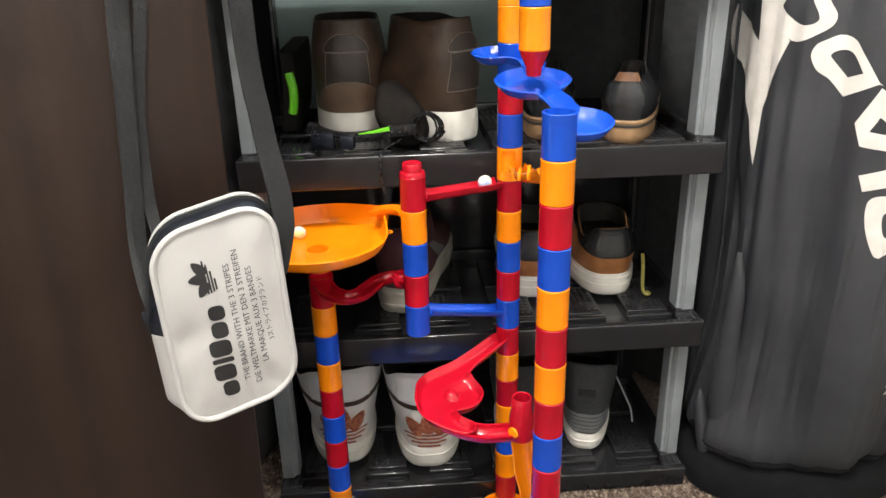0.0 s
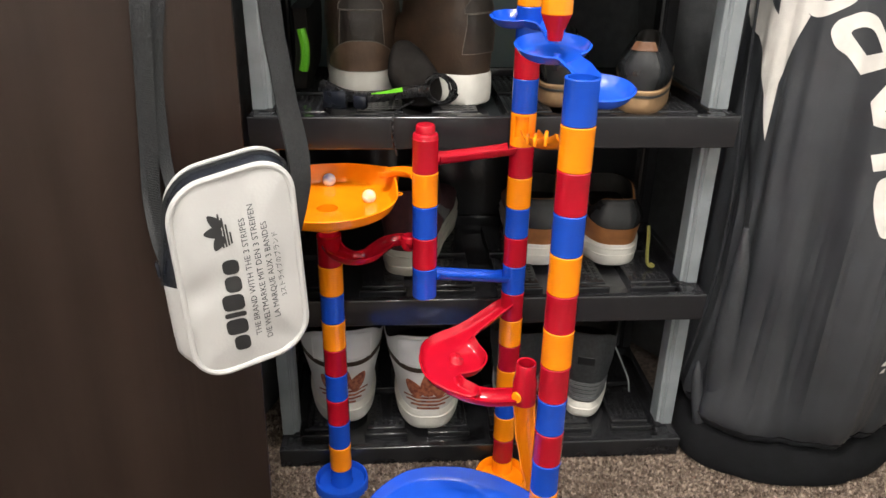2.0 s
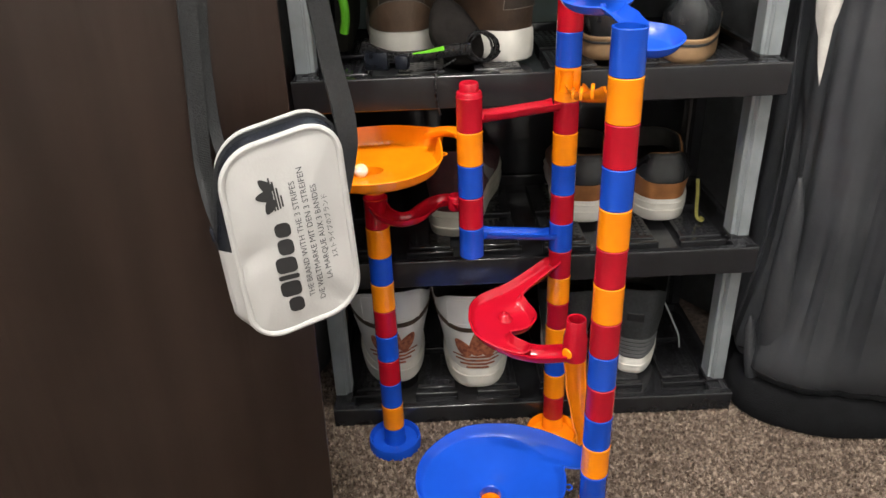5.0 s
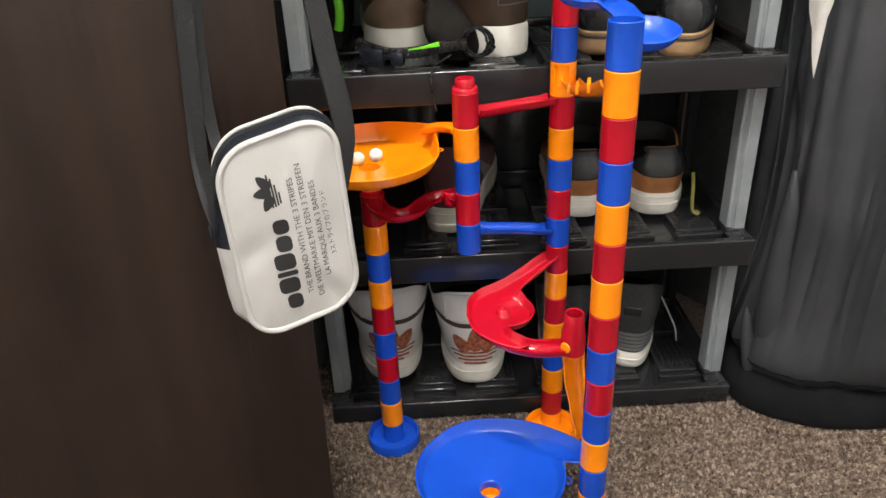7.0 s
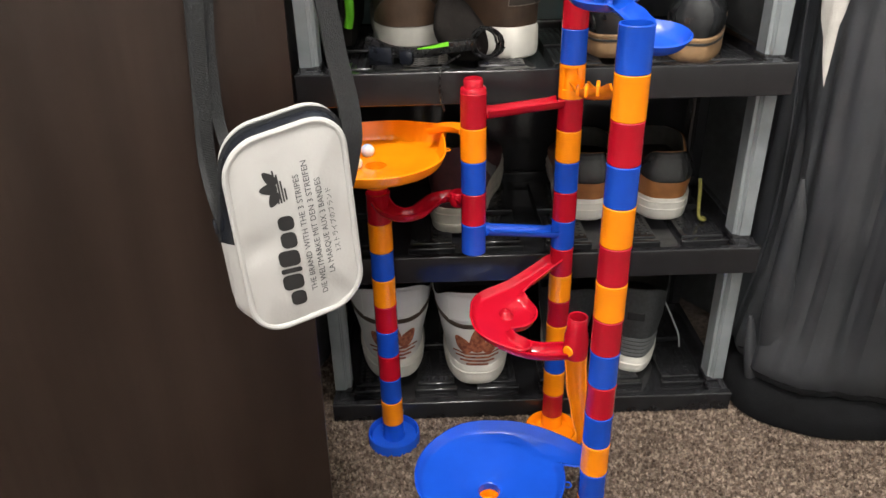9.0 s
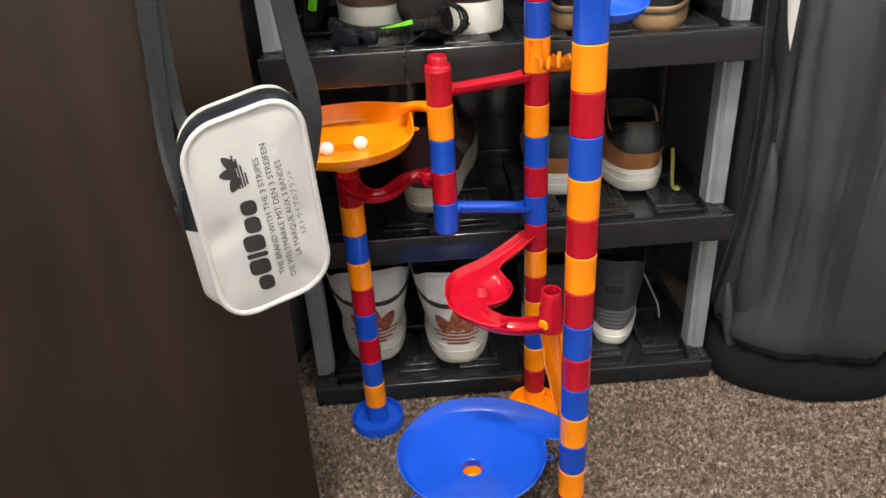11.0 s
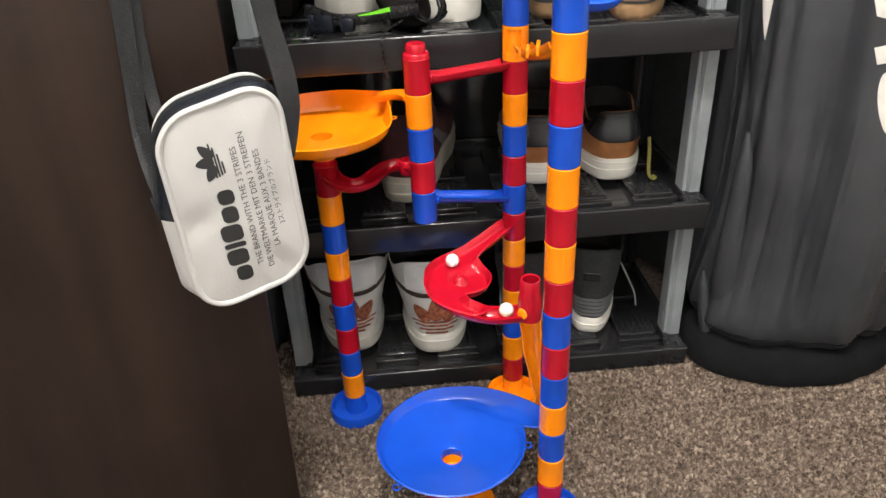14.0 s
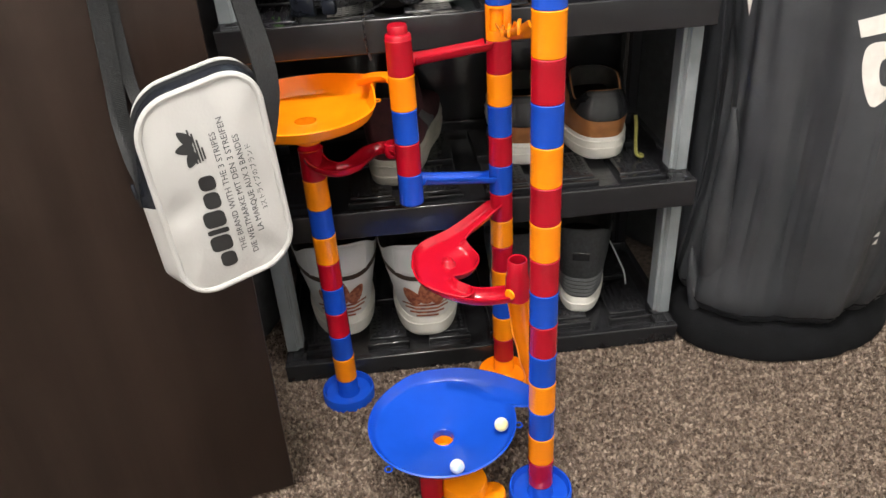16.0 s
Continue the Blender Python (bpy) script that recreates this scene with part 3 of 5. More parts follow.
# orange chute with scalloped edges
chute = smooth_path([(T[0], T[1], 0.240), (T[0] + 0.003, T[1] + 0.001, 0.200), (T[0] + 0.010, T[1] + 0.004, 0.155), (T[0] + 0.017, T[1] + 0.009, 0.118), (T[0] + 0.019, T[1] + 0.012, 0.098)], 12)


def chute_section(t):
    wave = 0.0010 * math.sin(t * 24)
    w = 0.0108 - 0.002 * t
    tip = [max(0, 1 - abs(math.sin(math.pi * k / 10)) * 2) for k in range(11)]
    outer = [((w + 0.0018) * math.cos(math.pi * k / 10), -(w + 0.0018) * math.sin(math.pi * k / 10) + wave * tip[k]) for k in range(11)]
    inner = [(w * math.cos(math.pi * k / 10), -w * math.sin(math.pi * k / 10) + wave * tip[k]) for k in range(11)]
    return outer + inner[::-1]


part("zigzag_chute", sweep(chute, chute_section, up=Vector((-0.35, -1, 0)).normalized()), ORANGE, run)
# blue zigzag track: three round lobes joined by narrow necks
LOBES = ((-0.073, 0.232, 0.0225), (-0.027, 0.138, 0.0350), (0.017, 0.041, 0.0265))


NECK = ((-0.062, 0.228), (-0.038, 0.214), (-0.029, 0.192), (-0.027, 0.150), (-0.018, 0.118), (-0.002, 0.088), (0.006, 0.064), (0.014, 0.048))


def wave_edge(x, y):
    """Signed distance to the track's edge, negative inside."""
    p = Vector((x, y, 0))
    d = [(p - Vector((cx, cy, 0))).length - r for cx, cy, r in LOBES]
    for (ax, ay), (bx, by) in zip(NECK, NECK[1:]):
        a, b = Vector((ax, ay, 0)), Vector((bx, by, 0))
        t = max(0, min(1, (p - a).dot(b - a) / (b - a).length_squared))
        d.append((p - a.lerp(b, t)).length - 0.0100)
    d.append((p - Vector((*B, 0))).length - 0.0145)
    k = 0.0032
    m = min(d)
    return m - 0.5 * k * math.log(sum(math.exp(-(q - m) / k) for q in d))


def wave_track():
    bm, cell = bmesh.new(), 0.0016
    grid = {}
    for i in range(-70, 34):
        for j in range(0, 170):
            if wave_edge(i * cell, j * cell) < 0.3 * cell:
                grid[i, j] = bm.verts.new((i * cell, j * cell, 0))
    for (i, j), v in grid.items():
        quad = [v, grid.get((i + 1, j)), grid.get((i + 1, j + 1)), grid.get((i, j + 1))]
        if all(quad):
            bm.faces.new(quad)
    bmesh.ops.delete(bm, geom=[v for v in bm.verts if not v.link_faces], context="VERTS")
    for v in bm.verts:
        if v.is_boundary:
            for _ in range(3):
                x, y, e = v.co.x, v.co.y, 0.0003
                d = wave_edge(x, y)
                g = Vector((wave_edge(x + e, y) - wave_edge(x - e, y), wave_edge(x, y + e) - wave_edge(x, y - e), 0))
                if g.length > 1e-9:
                    v.co -= g.normalized() * d
    for v in bm.verts:
        d = wave_edge(v.co.x, v.co.y)
        v.co.z = 0.5905 + (v.co.y - 0.138) * (0.185 if v.co.y < 0.138 else 0.125) + 0.0095 * max(0, 1 + d / 0.010) ** 1.8
    bmesh.ops.recalc_face_normals(bm, faces=bm.faces)
    bmesh.ops.solidify(bm, geom=list(bm.faces), thickness=0.0018)
    return part("wave_track", bm, BLUE, run)


wave = wave_track()
part("pip", lathe([(0.0003, 0.006), (0.003, 0.0052), (0.004, 0.001), (0.0003, 0.0)], 20, (-0.022, 0.122, 0.5880)), BLUE, wave)
# dropper that hangs over the track
DROP = (-0.0255, 0.120)
part("nozzle", lathe([(0.0065, 0.605), (0.0072, 0.608), (0.0078, 0.613), (0.0125, 0.624), (0.0140, 0.628), (0.0120, 0.628), (0.0105, 0.624), (0.0058, 0.612), (0.0052, 0.605)], 36, (*DROP, 0)), RED, run)
pillar(DROP, 0.628, "OBR")


# ---- shoulder bag on the door ----
def resample(points, n):
    pts = [Vector(p) for p in points] + [Vector(points[0])]
    lens = [0.0]
    for a, b in zip(pts, pts[1:]):
        lens.append(lens[-1] + (b - a).length)
    out, i = [], 0
    for k in range(n):
        d = lens[-1] * k / n
        while lens[i + 1] < d:
            i += 1
        out.append(pts[i].lerp(pts[i + 1], (d - lens[i]) / (lens[i + 1] - lens[i])))
    return out


def rounded_rect(w, h, r, n=8):
    pts = []
    for cx, cz, a0 in ((w / 2 - r, h / 2 - r, 0), (-w / 2 + r, h / 2 - r, 90), (-w / 2 + r, -h / 2 + r, 180), (w / 2 - r, -h / 2 + r, 270)):
        for k in range(n + 1):
            a = radians(a0 + 90 * k / n)
            pts.append((cx + r * math.cos(a), cz + r * math.sin(a), 0))
    return pts


BAG = pose(-0.2554, -0.0831, 0.4464, 0, -4.41, 30)
bag = thing("shoulder_bag", BAG, "white vinyl mini shoulder bag with black trim hanging on the door", "bag")
BAG_N = 120


def skew(x, y, z):
    return Vector((x + 0.0393 * z, y, z + 0.1427 * x))


outline = [(p.x, p.y) for p in resample(rounded_rect(0.0970, 0.1725, 0.0288), BAG_N)]


def bag_surface(x, z):
    """How far the filled front panel stands out at that place."""
    e = max(abs(x) / 0.047, abs(z) / 0.082)
    dent = 0.0042 * math.exp(-((x + 0.045) / 0.020) ** 2 - ((z - 0.004 - 0.25 * x) / 0.012) ** 2) + 0.0035 * math.exp(-((x - 0.020 + 0.55 * (z + 0.060)) / 0.011) ** 2 - ((z + 0.066) / 0.022) ** 2)
    dent += 0.0030 * math.exp(-((x - 0.047) / 0.013) ** 2 - ((z - 0.025) / 0.018) ** 2)
    return -0.0045 * (1 - min(1, e) ** 2.5) - 0.0017 * noise.noise(Vector((x * 40, 3.1, z * 26))) - 0.0006 + dent * (1 - min(1, e) ** 6)


grid = []
for k in (0.02, 0.1, 0.2, 0.3, 0.4, 0.5, 0.6, 0.68, 0.76, 0.83, 0.89, 0.95):
    grid.append([skew(a * k, bag_surface(a * k, b * k), b * k) for a, b in outline])
part("front_panel", rings(grid, True, True), WHITE_VINYL, bag)
edge = [skew(a * 0.972, -0.0002, b * 0.972) for a, b in outline]
edge.append(edge[0])
part("piping", sweep(edge, round_section(0.0027, 8), up=Vector((0, 1, 0)), caps=False), WHITE_VINYL, bag)


def side(i, y, k):
    """A place of the gusset at the depth y; its lower left side swells out."""
    a, b = outline[i % BAG_N]
    low = min(1, max(0, (0.062 - b) / 0.05)) * min(1, max(0, (b + 0.086) / 0.03))
    swell = 0.0105 * min(1, y / 0.016) * low * min(1, max(0, (-a - 0.02) / 0.02))
    return skew(a * k - swell, y, b * k)


def gusset(i0, i1):
    rows = []
    for y, k in ((0.000, 0.965), (0.005, 0.995), (0.010, 1.008), (0.016, 1.012), (0.022, 1.010), (0.028, 1.005), (0.034, 0.985)):
        rows.append([side(i, y, k) for i in range(i0, i1 + 1)])
    return rings(rows, False)


edge = [side(i, 0.0335, 1.0) for i in range(BAG_N + 1)]
part("piping", sweep(edge, round_section(0.0019, 8), up=Vector((0, 1, 0)), caps=False), WHITE_VINYL, bag)
i_top = min(range(BAG_N), key=lambda i: abs(outline[i][0] - 0.0485) + abs(outline[i][1] - 0.056))
i_left = min(range(BAG_N), key=lambda i: abs(outline[i][0] + 0.0485) + abs(outline[i][1] - 0.003))
part("gusset", gusset(i_top, i_left), BLACK_VINYL, bag, "black glossy gusset with a zip")
part("gusset", gusset(i_left, i_top + BAG_N), WHITE_VINYL, bag)
part("back_panel", rings([[skew(a * k, 0.034, b * k) for a, b in outline] for k in (0.97, 0.5, 0.02)], True, False, True), WHITE_VINYL, bag)
zip_line = [side(i, 0.017, 1.015) for i in range(i_top, i_left + 1)]
part("zip", sweep(zip_line, [(-0.0022, -0.0006), (0.0022, -0.0006), (0.0022, 0.0006), (-0.0022, 0.0006)], up=Vector((0, 1, 0))), STRAP, bag)
part("zip_pull", box(-0.0625, -0.0595, 0.014, 0.020, 0.004, 0.016, 0.001), BLACK_VINYL, bag)


def flat_shape(points, place, lift):
    """A thin printed shape from a closed outline, laid on a surface by place(x, z, out)."""
    bm = bmesh.new()
    vs = [bm.verts.new((x, 0, z)) for x, z in points]
    bm.faces.new(vs)
    bmesh.ops.triangulate(bm, faces=list(bm.faces))
    bmesh.ops.subdivide_edges(bm, edges=list(bm.edges), cuts=3, use_grid_fill=True)
    for v in bm.verts:
        v.co = place(v.co.x, v.co.z, lift)
    return bm


def on_bag(x, z, out):
    u = (x - 0.0393 * z) / (1 - 0.0393 * 0.1427)
    return Vector((x, bag_surface(u, z - 0.1427 * u) - out, z))


def leaf(cx, cz, length, width, turn):
    pts = []
    for k in range(16):
        a = 2 * math.pi * k / 16
        u, v = length / 2 * math.cos(a), width / 2 * math.sin(a) * (1 - 0.35 * math.cos(a))
        c, s = math.cos(radians(turn)), math.sin(radians(turn))
        pts.append((cx + u * c - v * s, cz + u * s + v * c))
    return pts


def rounded_block(x0, x1, z0, z1, r):
    return [((x0 + x1) / 2 + p[0], (z0 + z1) / 2 + p[1]) for p in rounded_rect(x1 - x0, z1 - z0, r, 4)]


for cx, cz, ln, wd, turn in ((-0.0152, 0.0402, 0.0140, 0.0088, 180), (-0.0128, 0.0486, 0.0140, 0.0080, 127), (-0.0124, 0.0312, 0.0136, 0.0080, 237)):
    part("printed_shape", flat_shape(leaf(cx, cz, ln, wd, turn), on_bag, 0.0004), INK, bag)
for k, (low, high) in enumerate(((0.0268, 0.0545), (0.0272, 0.0510), (0.0280, 0.0455), (0.0292, 0.0390))):
    part("printed_shape", flat_shape(rounded_block(-0.0100 + k * 0.0022, -0.0086 + k * 0.0022, low, high, 0.0004), on_bag, 0.0004), INK, bag)
zc = -0.0680
for wide, tall in ((0.0142, 0.0128), (0.0147, 0.0172), (0.0047, 0.0172), (0.0147, 0.0172), (0.0142, 0.0128), (0.0128, 0.0128)):
    x = -0.0034 + 0.034 * (zc + 0.0680)
    part("printed_block", flat_shape(rounded_block(x - tall, x, zc, zc + wide, min(0.0045, wide * 0.4)), on_bag, 0.0004), INK, bag)
    zc += wide + 0.0017


def lettering(text, start, end, tall):
    """A line of print that reads upwards from start to end, both on its baseline."""
    cu = bpy.data.curves.new("lettering", "FONT")
    cu.body, cu.size, cu.resolution_u = text, 1.0, 2
    tmp = bpy.data.objects.new("lettering", cu)
    me = bpy.data.meshes.new_from_object(tmp)
    bpy.data.objects.remove(tmp)
    bm = bmesh.new()
    bm.from_mesh(me)
    x_min, x_max = min(v.co.x for v in bm.verts), max(v.co.x for v in bm.verts)
    for v in bm.verts:
        f = (v.co.x - x_min) / (x_max - x_min)
        v.co = on_bag(start[0] + (end[0] - start[0]) * f - v.co.y * tall, start[1] + (end[1] - start[1]) * f - 0.10 * v.co.y * tall, 0.0004)
    part("lettering", bm, FAINT_INK, bag, smooth=False)


lettering("THE BRAND WITH THE 3 STRIPES", (0.0068, -0.0572), (0.0095, 0.0481), 0.0068)
lettering("DIE WELTMARKE MIT DEN 3 STREIFEN", (0.0151, -0.0624), (0.0176, 0.0580), 0.0068)
lettering("LA MARQUE AUX 3 BANDES", (0.0239, -0.0436), (0.0253, 0.0424), 0.0068)
lettering("3\u30b9\u30c8\u30e9\u30a4\u30d7\u306e\u30d6\u30e9\u30f3\u30c9", (0.0319, -0.0260), (0.0319, 0.0320), 0.0056)


def ribbon(path, width, thick, twist=None):
    def section(t):
        w = width(t) if callable(width) else width
        return [(-w / 2, -thick / 2), (w / 2, -thick / 2), (w / 2, thick / 2), (-w / 2, thick / 2)]

    return sweep(path, section, up=twist or Vector((0.44, -0.9, 0)))


def door_point(x, z, out):
    return DOOR_FACE @ Vector((x, -out, z))


def in_bag(p):
    return BAG.inverted() @ p


# doubled webbing: a ribbed run in front of a plain one
ribbed = smooth_path([in_bag(door_point(*q)) for q in ((-0.064, 0.415, 0.044), (-0.074, 0.445, 0.036), (-0.0785, 0.480, 0.016), (-0.0760, 0.518, 0.007), (-0.0728, 0.555, 0.006),
                                                       (-0.0690, 0.595, 0.008), (-0.0660, 0.630, 0.010), (-0.0628, 0.665, 0.008), (-0.0590, 0.72, 0.006), (-0.0540, 0.82, 0.005), (-0.047, 0.95, 0.005))], 14)
strap = part("strap", ribbon(ribbed, lambda t: 0.0138 + 0.0036 * t, 0.0020, Vector((0.15, -0.98, 0))), STRAP, bag, "black ribbed webbing strap")
bm = bmesh.new()
for p, q in zip(ribbed, ribbed[1:]):
    for k in range(2):
        c = p.lerp(q, k / 2) + Vector((0.0005, -0.0012, 0))
        box(c.x - 0.0064, c.x + 0.0064, c.y - 0.0005, c.y + 0.0005, c.z - 0.0006, c.z + 0.0006, 0, bm=bm)
part("webbing_rib", bm, STRAP, strap, kind="stuff")
plain = smooth_path([in_bag(door_point(*q)) for q in ((-0.058, 0.470, 0.020), (-0.0640, 0.505, 0.006), (-0.0640, 0.540, 0.003), (-0.0622, 0.575, 0.003), (-0.0578, 0.611, 0.003),
                                                      (-0.0511, 0.645, 0.003), (-0.0455, 0.679, 0.003), (-0.0400, 0.74, 0.003), (-0.036, 0.85, 0.003), (-0.033, 0.95, 0.003))])
part("strap", ribbon(plain, 0.0100, 0.0018, Vector((0.15, -0.98, 0))), STRAP, bag, "flat black webbing strap")
right_strap = smooth_path([in_bag(Vector(q)) for q in ((-0.2195, -0.0505, 0.472), (-0.2172, -0.0464, 0.492), (-0.2156, -0.0436, 0.515), (-0.2173, -0.0410, 0.5348), (-0.2205, -0.0395, 0.5533), (-0.2249, -0.0380, 0.5755),
                                                       (-0.2283, -0.0370, 0.602), (-0.2313, -0.0366, 0.6234), (-0.2330, -0.0370, 0.6528), (-0.2331, -0.0373, 0.6847), (-0.236, -0.036, 0.76), (-0.240, -0.034, 0.95))])
part("strap", ribbon(right_strap, lambda t: 0.0185 + 0.0012 * math.exp(-((t - 0.3) / 0.12) ** 2) - 0.010 * max(0, 1 - t / 0.16), 0.0022, Vector((0.42, -0.9, 0))), STRAP, bag, "black webbing strap")


# ---- large black duffel ----
DUFFEL = (0.365, 0.425)


FOOT_A = (0, 60, 170, 200, 215, 224, 233, 251, 267, 295, 334, 360)
FOOT_R = (0.152, 0.155, 0.172, 0.188, 0.200, 0.195, 0.185, 0.167, 0.155, 0.142, 0.144, 0.152)


def foot_radius(a):
    """How far the slumped foot of the bag reaches at the angle a."""
    return float(np.interp(a % 360, FOOT_A, FOOT_R))


def duffel_point(a, z, out=0.0):
    """A point of the fabric at the angle a (degrees) and height z."""
    t = radians(a)
    r = 0.153
    c, q = math.cos(t), math.sin(t)
    slump = min(1, max(0, (0.30 - z) / 0.23))
    r += (foot_radius(a) - 0.012 - r) * slump * slump
    fold = 0.014 * noise.noise(Vector((c * 3.2 + 5, q * 3.2, z * 1.3))) + 0.007 * noise.noise(Vector((c * 8 + z * 1.6, q * 8, z * 2.0 + 9)))
    fold += 0.0040 * abs(noise.noise(Vector((c * 19, q * 19 + z * 2, z * 3.0 + 4))))
    fold += 0.0036 * math.sin(radians(a * 8 + 330 * z + 25 * math.sin(z * 9))) + 0.0012 * math.sin(radians(a * 17 - 240 * z + 40))
    fold *= (0.30 + 0.70 * min(1, max(0, (0.60 - z) * 4))) * (0.45 + 0.55 * min(1, z / 0.15))
    fold += 0.004 * noise.noise(Vector((c * 7 + 2, q * 7, z * 0.6 + 3)))
    fold -= 0.020 * math.exp(-((a - 199 - 3 * math.sin(z * 7)) / 2.2) ** 2) * max(0, 1 - ((z - 0.22) / 0.24) ** 2)
    fold -= 0.010 * math.exp(-((a - 244 + 22 * (z - 0.3)) / 3.2) ** 2) * max(0, 1 - ((z - 0.28) / 0.2) ** 2)
    r += fold
    if z < 0.090:
        r -= 0.034 * (1 - math.sqrt(max(0, 1 - ((0.090 - z) / 0.046) ** 2)))
    r += out
    return Vector((DUFFEL[0] + r * math.cos(t), DUFFEL[1] + r * math.sin(t), z))


duffel = thing("duffel_bag", pose(0, 0, 0), "tall black nylon sports duffel with white print standing on end", "duffel bag")
zs = [0.0445, 0.046, 0.0485, 0.052, 0.057, 0.063, 0.070] + [0.07 + 0.015 * k for k in range(1, 54)]
part("body", rings([[duffel_point(a * 1.5, z) for a in range(240)] for z in zs], True, True, True), FABRIC, duffel)


def base_ring(z, out):
    ring = []
    for k in range(120):
        a = 3 * k
        r = foot_radius(a) + out + 0.003 * noise.noise(Vector((math.cos(radians(a)) * 5, math.sin(radians(a)) * 5, z * 9)))
        ring.append(Vector((DUFFEL[0] + r * math.cos(radians(a)), DUFFEL[1] + r * math.sin(radians(a)), z)))
    return ring


part("base", rings([base_ring(z, o) for z, o in ((0.001, -0.012), (0.002, -0.004), (0.006, 0.0), (0.018, 0.001), (0.030, -0.004), (0.044, -0.014), (0.052, -0.026), (0.056, -0.045), (0.057, -0.070))], True, True, True), BASE_CLOTH, duffel, "rounded black base, darkened for the shade under the body")
hem = [duffel_point(3 * k, 0.068, 0.0004) for k in range(121)]
part("hem", sweep(hem, round_section(0.0010, 6), caps=False), BASE_CLOTH, duffel)


def pleat(line, width, thick):
    """A loose upright fold of the fabric: a soft ridge along the line."""
    path = smooth_path(line, 6)

    def section(t):
        w, d = np.interp(t, (0, 0.2, 0.6, 1), width), np.interp(t, (0, 0.2, 0.6, 1), thick)
        return [(w * math.cos(k * math.pi / 8), d * math.sin(k * math.pi / 8)) for k in range(16)]

    return sweep(path, section, up=Vector((-0.45, -0.9, 0)))


part("side_fold", pleat([(0.2300, 0.335, 0.350), (0.2315, 0.331, 0.300), (0.2300, 0.328, 0.220), (0.2320, 0.326, 0.150), (0.2390, 0.325, 0.085), (0.2480, 0.325, 0.040)], (0.003, 0.011, 0.019, 0.020), (0.003, 0.008, 0.012, 0.012)), FABRIC, duffel)
part("side_fold", pleat([(0.2050, 0.345, 0.140), (0.2075, 0.340, 0.110), (0.2140, 0.335, 0.070), (0.2230, 0.330, 0.030)], (0.002, 0.007, 0.009, 0.010), (0.002, 0.006, 0.008, 0.008)), FABRIC, duffel)


def on_duffel(a, z, out):
    return duffel_point(a * 1000, z, out)


def duffel_print(points):
    part("printed_shape", flat_shape([(a / 1000, z) for a, z in points], on_duffel, 0.0007), PRINT, duffel)


def duffel_ring(points, hole, soft=True):
    """A printed shape with an opening; both outlines start near the same corner."""
    def fine(loop):
        loop = [(a / 1000, z, 0) for a, z in loop]
        n = len(loop)
        if not soft:
            return resample(loop, 72)
        return resample([tuple(p) for p in smooth_path(loop[-2:] + loop + loop[:3], 8)[16:16 + 8 * n]], 72)

    outer, inner = fine(points), fine(hole)
    loops = [[duffel_point((o.x + (i.x - o.x) * f) * 1000, o.y + (i.y - o.y) * f, 0.0007) for o, i in zip(outer, inner)] for f in (0, 0.25, 0.5, 0.75, 1)]
    part("printed_shape", rings(loops, True), PRINT, duffel)


duffel_print([(176, 0.6423), (170, 0.6102), (177, 0.5844), (189.7, 0.576), (197.9, 0.5523), (204.3, 0.5144), (210.0, 0.4596), (210.5, 0.4971), (211.5, 0.5316), (214.3, 0.5593), (216.8, 0.5888), (220.9, 0.6103), (213, 0.608), (205.1, 0.6062), (195.8, 0.6242)])
duffel_print([(205.1, 0.6062), (213, 0.608), (220.9, 0.6103), (214.1, 0.6284), (210.0, 0.654), (209.7, 0.70), (203, 0.70), (206.3, 0.6279)])
duffel_ring([(209.9, 0.6519), (214.1, 0.6284), (220.8, 0.6115), (225.9, 0.6109), (232.3, 0.6199), (237.1, 0.6293), (237.8, 0.6409), (234.4, 0.6548), (226, 0.690), (212, 0.685)],
            [(216.6, 0.6528), (215.7, 0.6456), (222.1, 0.6311), (227.2, 0.6278), (231.4, 0.6343), (229.3, 0.6486), (224, 0.672), (217, 0.670)])
duffel_ring([(245.0, 0.5554), (245.3, 0.5556), (257.0, 0.5716), (257.3, 0.572), (250.0, 0.6021), (246.1, 0.6161), (240.8, 0.62), (235.9, 0.6146), (231.9, 0.6079), (230.6, 0.5957), (233.6, 0.5812), (238.5, 0.5733)],
            [(245.6, 0.5761), (245.8, 0.5763), (250.7, 0.5816), (250.9, 0.5818), (247.2, 0.5988), (244.4, 0.6043), (240.8, 0.6037), (238.0, 0.5984), (240.2, 0.5905)])
duffel_ring([(258.2, 0.5679), (251.1, 0.5285), (254.3, 0.5042), (266, 0.500), (272, 0.512), (268, 0.548)], [(259.7, 0.5368), (256.7, 0.521), (262.6, 0.5182), (265, 0.526)], False)
duffel_print([(256.0, 0.4718), (266, 0.4808), (272, 0.483), (272, 0.462), (267.2, 0.4603), (258.4, 0.4538)])
duffel_ring([(272, 0.448), (265, 0.450), (261, 0.4405), (262.2, 0.410), (267.9, 0.3772), (274, 0.391), (280, 0.400), (281, 0.440)], [(273, 0.431), (269, 0.432), (267.5, 0.424), (269, 0.405), (272, 0.401), (276, 0.408), (277, 0.420)])
for k in range(2):
    duffel_print([(289 + k * 0.6, 0.205 - k * 0.012), (290 + k * 0.6, 0.205 - k * 0.012), (290 + k * 0.6, 0.198 - k * 0.012), (287 + k * 0.6, 0.198 - k * 0.012)])
# sewn seam
seam = [duffel_point(186 + 5 * math.sin(z * 6), z, 0.0015) for z in [0.03 + 0.02 * k for k in range(36)]]
part("seam", sweep(seam, round_section(0.0022, 6), up=Vector((-1, 0, 0.01))), FABRIC, duffel)


# ---- shoes ----
SHOE_N = 96


